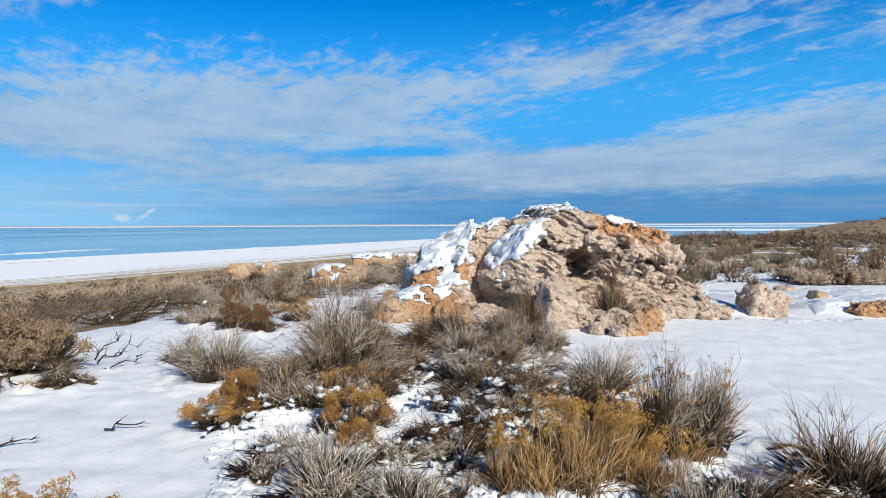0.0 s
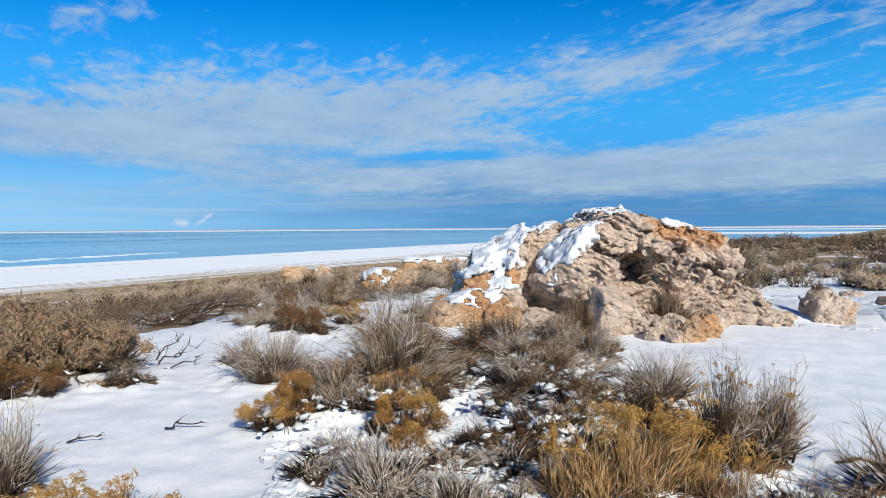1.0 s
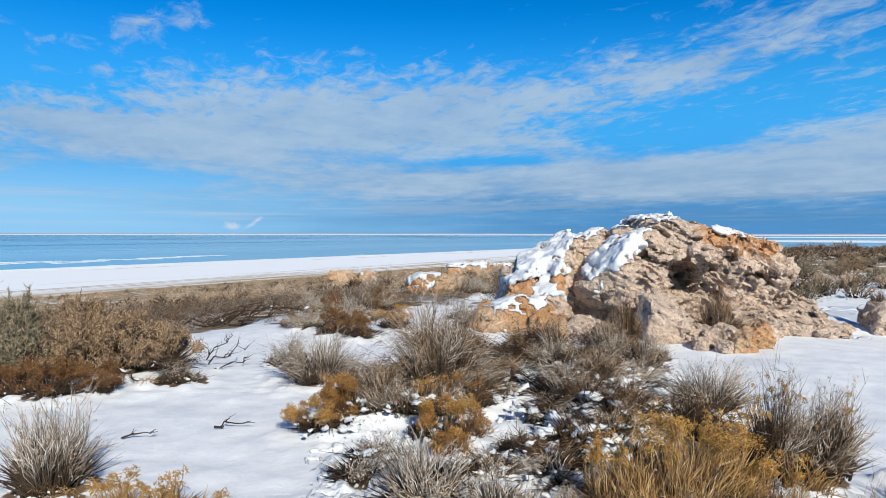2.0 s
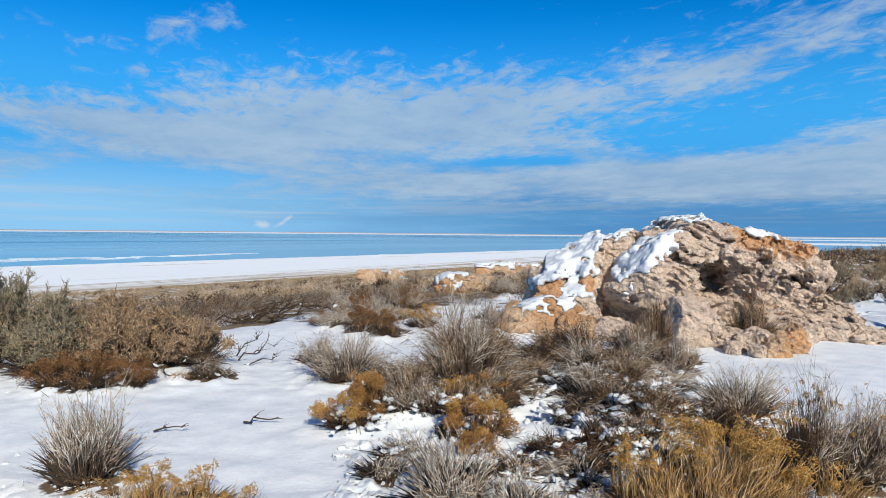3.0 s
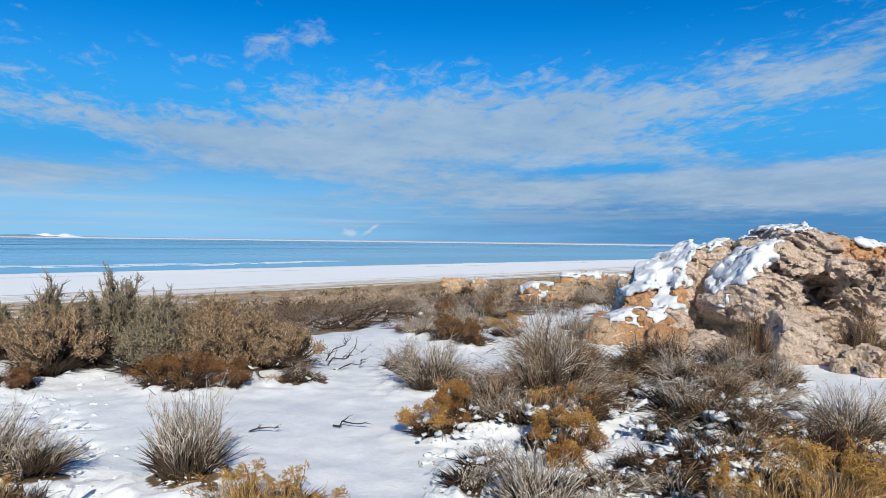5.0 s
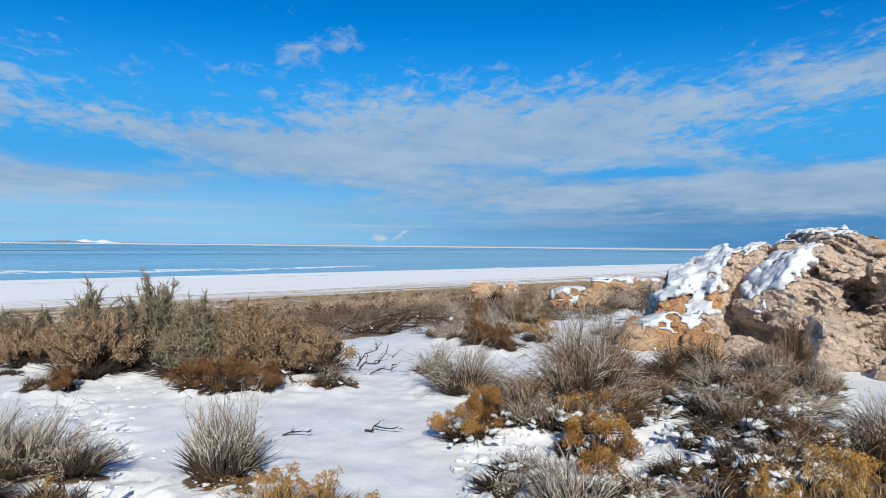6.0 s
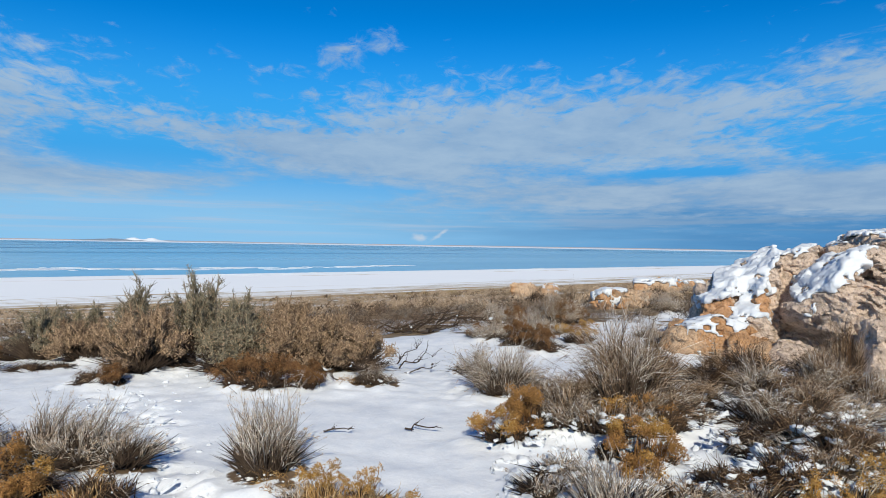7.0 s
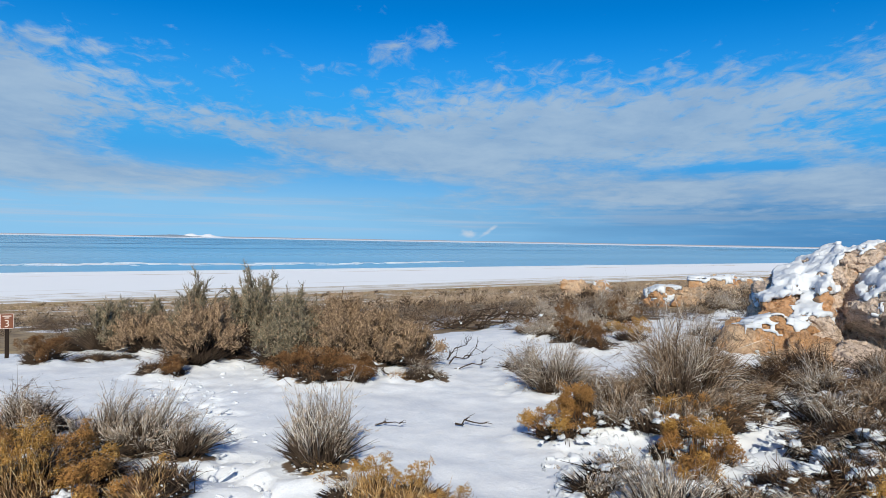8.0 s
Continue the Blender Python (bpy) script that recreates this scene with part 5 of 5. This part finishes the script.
for bx, by, a, *_ in OUTCROPS:
    spots = spots[~((np.abs(spots[:, 0] - bx * spots[:, 1] / by) < a + 0.3) & (spots[:, 1] < by + 0.8) & (spots[:, 1] > by - 3.0))]
third = rng.choice(3, len(spots), p=(0.42, 0.46, 0.12))
clump = vnoise(np.stack([spots[:, 0] * 0.22, spots[:, 1] * 0.22, 0 * spots[:, 0]], -1), 91)
third = np.where((clump > 0.25) & (rng.uniform(0, 1, len(spots)) < 0.6), 2, third)
near_in = np.hypot(spots[:, 0], spots[:, 1]) < 24
for tone, word, mat, seed in ((0, "tan", M_DRY, 1), (1, "pale", M_DRY, 2), (2, "brown", M_SAGEBROWN, 3)):
    brush_field(word + "_brush", "low dry " + word + " brush on the slope to the lake", spots[(third == tone) & ~near_in], mat, seed, (0.35, 0.9), 26, 0.03)
    brush_field("near_" + word + "_brush", "low dry " + word + " brush behind the snow patch", spots[(third == tone) & near_in], (M_TAN, M_PALE, M_SAGEBROWN)[tone], seed + 10, (0.3, 0.8), 130, 0.0065)
hill = np.stack([rng.uniform(14, 190, 5200), 38 + 200 * rng.uniform(0, 1, 5200) ** 1.3], -1)
hill = hill[(hill[:, 0] / hill[:, 1] > 0.30) & (hill[:, 0] / hill[:, 1] < 1.0) & (ground_z(hill[:, 0], hill[:, 1]) > -5.5)]
brush_field("hill_brush", "brown brush on the far hillside", hill, M_SAGEBROWN, 4, (1.0, 2.2), 36, 0.024)


# ---- dead branches, twigs and the sign ----
def limb(rng, p0, p1, r, bends=5, wander=0.12):
    """A crooked tapering branch, six-sided."""
    n = bends + 1
    t = np.linspace(0, 1, n)[:, None]
    L = np.linalg.norm(p1 - p0)
    c = p0 + (p1 - p0) * t + np.concatenate([[np.zeros(3)], rng.normal(0, wander * L, (n - 1, 3))])
    d = np.gradient(c, axis=0)
    d /= np.linalg.norm(d, axis=1, keepdims=True) + 1e-9
    a = np.cross(d, np.array((0.2, 0.3, 0.93)))
    a /= np.linalg.norm(a, axis=1, keepdims=True) + 1e-9
    b = np.cross(d, a)
    th = np.arange(6) / 6 * 2 * np.pi
    rad = (r * (1 - 0.8 * t))[:, :, None]
    V = (c[:, None] + rad * (a[:, None] * np.cos(th)[None, :, None] + b[:, None] * np.sin(th)[None, :, None])).reshape(-1, 3)
    K = np.arange(n * 6).reshape(n, 6)
    nx = np.roll(K, -1, axis=1)
    F = np.concatenate([np.stack([K[:-1], nx[:-1], nx[1:]], -1).reshape(-1, 3), np.stack([K[:-1], nx[1:], K[1:]], -1).reshape(-1, 3)])
    return V, F, c


def dead_branch(x, y, length, high, heading, forks, seed, label, snow=0, r=0.011, name="dead_branch"):
    rng = np.random.default_rng(seed)
    e = root(name, x, y, float(ground_z(x, y)), label, "branch", "dead branches on the snow", heading)
    V, F, c = limb(rng, np.array((-length * 0.5, 0, 0.02)), np.array((length * 0.5, 0, high)), r, 6, 0.05)
    main = part("limb", mesh_of("limb", V, F, M_WOOD_SHADE, run=np.ones(len(V))), e)
    for k in range(forks):
        i = rng.integers(1, len(c) - 1)
        d = np.array((rng.uniform(0.1, 0.6), rng.uniform(-0.5, 0.5), rng.uniform(0.0, 0.8))) * length * rng.uniform(0.3, 0.7)
        d[2] = max(d[2] * (0.2 + high / length), 0.01)
        V, F, c2 = limb(rng, c[i], c[i] + d, r * 0.5, 5, 0.07)
        b = part("twig", mesh_of("twig", V, F, M_WOOD_SHADE, run=np.ones(len(V))), main)
    if snow:
        pl = c[rng.integers(0, len(c), snow)] + rng.normal(0, 0.09 * length, (snow, 3)) * np.array((1, 0.8, 0.25)) + UP * 0.02
        V, F = clumps(rng, pl, 0.012, 0.05)
        tagged(part("snow", mesh_of("snow", V, F, M_SNOW), e, "small lumps of snow"), kind="stuff")
    return e


dead_branch(-3.11, 4.86, 0.26, 0.06, 20, 5, 1, "small dark dead twig lying on the snow", 0, 0.009)
dead_branch(-2.50, 5.25, 0.34, 0.06, 8, 5, 2, "dark forked dead twig lying on the snow", 0, 0.010)
dead_branch(-4.00, 7.95, 0.40, 0.40, -20, 9, 3, "bare dark dead branch rising from the snow", 0, 0.010)
dead_branch(-3.75, 7.75, 0.50, 0.28, 15, 9, 4, "bare dark dead branch rising from the snow", 0, 0.010)
dead_branch(-3.60, 7.55, 0.45, 0.12, 40, 7, 5, "dark dead branch lying on the snow", 4, 0.010)
dead_branch(-3.95, 6.75, 0.55, 0.24, 170, 8, 6, "dark dead branch in dry grass", 4, 0.016)
dead_branch(-4.25, 6.6, 0.45, 0.10, 160, 6, 7, "dark dead branch in dry grass", 3, 0.012)
for k in range(7):
    dead_branch(-6.1 + 0.2 * k, 11.9 + 0.12 * (k % 3), 1.1, 0.28 + 0.04 * (k % 4), 10 + 12 * (k % 5), 7, 20 + k, "dark weathered dead branch in a brush pile", 2, 0.022)


def snow_crumbs():
    """Broken crust thrown up along the trodden track."""
    rng = np.random.default_rng(61)
    n = 520
    t = rng.uniform(0, 1, n)
    x, y = -2.6 - 3.8 * t + rng.normal(0, 0.32, n), 2.8 + 2.6 * t + rng.normal(0, 0.32, n)
    V, F = clumps(rng, np.stack([x, y, ground_z(x, y) - 0.004], -1), 0.005, 0.040, 0.5)
    tagged(part("snow_crumbs", mesh_of("snow_crumbs", V, F, M_SNOW, False)), "crumbs of broken snow crust along a trodden track", "snow", kind="stuff")


snow_crumbs()


def broken_snow():
    """Lumpy snow fallen from the stems between the shrubs."""
    X, Y = np.meshgrid(np.arange(-2.1, 2.5, 0.015), np.arange(3.1, 6.4, 0.015), indexing="ij")
    p = np.stack([X, Y, 0 * X], -1).reshape(-1, 3)
    p = p + 0.04 * np.stack([vnoise(p * 6, 64), vnoise(p * 6, 65), 0 * p[:, 0]], -1)
    hub, lump, crumb = fbm(p * 1.7, 2, 63).reshape(X.shape), vnoise(p * 9.0, 66).reshape(X.shape), fbm(p * 22.0, 3, 67, 0.6).reshape(X.shape)
    edge = smooth(0.75, 1.1, np.maximum(np.abs(X - 0.1) / 1.9, np.abs(Y - 4.7) / 1.6))
    m = 0.02 + 0.5 * hub + 0.5 * lump + 0.25 * crumb - 1.4 * edge
    V, F = snow_sheet(X, Y, ground_z(X, Y) + 0.004 + 0.012 * crumb * (m > 0), m, 0.055)
    tagged(part("snow_lumps", mesh_of("snow_lumps", V, F, M_SNOW)), "soft lumpy snow fallen between the shrubs", "snow", kind="stuff")


broken_snow()


def trodden_snow():
    """Lumpy, trodden snow on the open ground beside the boulder."""
    X, Y = np.meshgrid(np.arange(4.3, 10.5, 0.036), np.arange(10.6, 17.0, 0.036), indexing="ij")
    p = np.stack([X, Y, 0 * X], -1).reshape(-1, 3)
    lump, crumb = fbm(p * 2.2, 3, 72).reshape(X.shape), fbm(p * 8.0, 3, 73, 0.6).reshape(X.shape)
    edge = smooth(0.7, 1.0, np.maximum(np.abs(X - 7.4) / 3.1, np.abs(Y - 13.8) / 3.2))
    m = 0.45 + 0.5 * lump + 0.25 * crumb - 1.5 * edge
    rng = np.random.default_rng(74)
    for k in range(60):
        t = k / 59
        fx, fy = 5.9 + 4.0 * t + rng.normal(0, 0.25), 15.6 - 3.6 * t + 1.5 * (k % 3 == 0) * t + rng.normal(0, 0.3)
        a = rng.uniform(-0.6, 0.9)
        u, v = (X - fx) * math.cos(a) + (Y - fy) * math.sin(a), (Y - fy) * math.cos(a) - (X - fx) * math.sin(a)
        m = m - 1.2 * np.exp(-((u / 0.17) ** 2 + (v / 0.075) ** 2) ** 2)
    for bx, by, rx, ry in ((5.74, 11.95, 0.75, 0.5), (7.45, 11.65, 0.7, 0.42), (6.55, 11.45, 0.45, 0.2)):
        m = m - 1.5 * smooth(1.15, 0.8, np.hypot((X - bx) / rx, (Y - by) / ry))
    V, F = snow_sheet(X, Y, ground_z(X, Y) + 0.002, m, 0.05)
    tagged(part("trodden_snow", mesh_of("trodden_snow", V, F, M_SNOW)), "lumpy trodden snow with footprints beside the boulder", "snow", kind="stuff")


trodden_snow()


def sign():
    """A small brown trail sign on a post."""
    x, y = -10.38, 5.80
    brown, N, b = material("brown_sign_board", 0.6, 0.3)
    pos = N.n("ShaderNodeNewGeometry").outputs["Position"]
    N.put(b.inputs["Base Color"], N.mix(N.noise(pos, 25.0, 4.0), (0.16, 0.055, 0.03), (0.22, 0.08, 0.04)))
    cream, N, b = material("cream_paint", 0.6, 0.3)
    N.put(b.inputs["Base Color"], N.mix(N.noise(N.n("ShaderNodeNewGeometry").outputs["Position"], 40.0, 3.0), (0.60, 0.50, 0.42), (0.72, 0.63, 0.55)))
    e = root("trail_sign", x, y, float(ground_z(x, y)), "small brown trail sign with a number on a wooden post", "sign", "", 58)

    def slab(name, cx, cy, cz, sx, sy, sz, mat, parent, bev=0.003):
        bm = bmesh.new()
        bmesh.ops.create_cube(bm, size=1.0, matrix=Matrix.Translation((cx, cy, cz)) @ Matrix.Diagonal((sx, sy, sz, 1)))
        bmesh.ops.bevel(bm, geom=bm.edges[:], offset=bev, segments=1, affect="EDGES")
        me = bpy.data.meshes.new(name)
        bm.to_mesh(me)
        bm.free()
        me.materials.append(mat)
        return part(name, me, parent)

    slab("post", 0, 0.03, 0.22, 0.055, 0.045, 0.56, M_WOOD_SHADE, e)
    board = slab("board", 0, 0, 0.55, 0.175, 0.02, 0.23, brown, e)
    for n_, cx, cz, sx, sz in (("border", 0, 0.658, 0.165, 0.006), ("border", 0, 0.442, 0.165, 0.006), ("border", -0.08, 0.55, 0.006, 0.21), ("border", 0.08, 0.55, 0.006, 0.21), ("lettering_bar", 0, 0.625, 0.11, 0.014), ("lettering_bar", 0, 0.598, 0.06, 0.014)):
        slab(n_, cx, -0.0115, cz, sx, 0.003, sz, cream, board, 0.0005)
    cu = bpy.data.curves.new("number", "FONT")
    cu.body, cu.size, cu.extrude, cu.align_x = "3", 0.15, 0.002, "CENTER"
    ob = new("number", cu)
    ob.data.materials.append(cream)
    ob.matrix_basis = pose(0, -0.0125, 0.465, 90, 0, 0)
    ob.parent = board


sign()
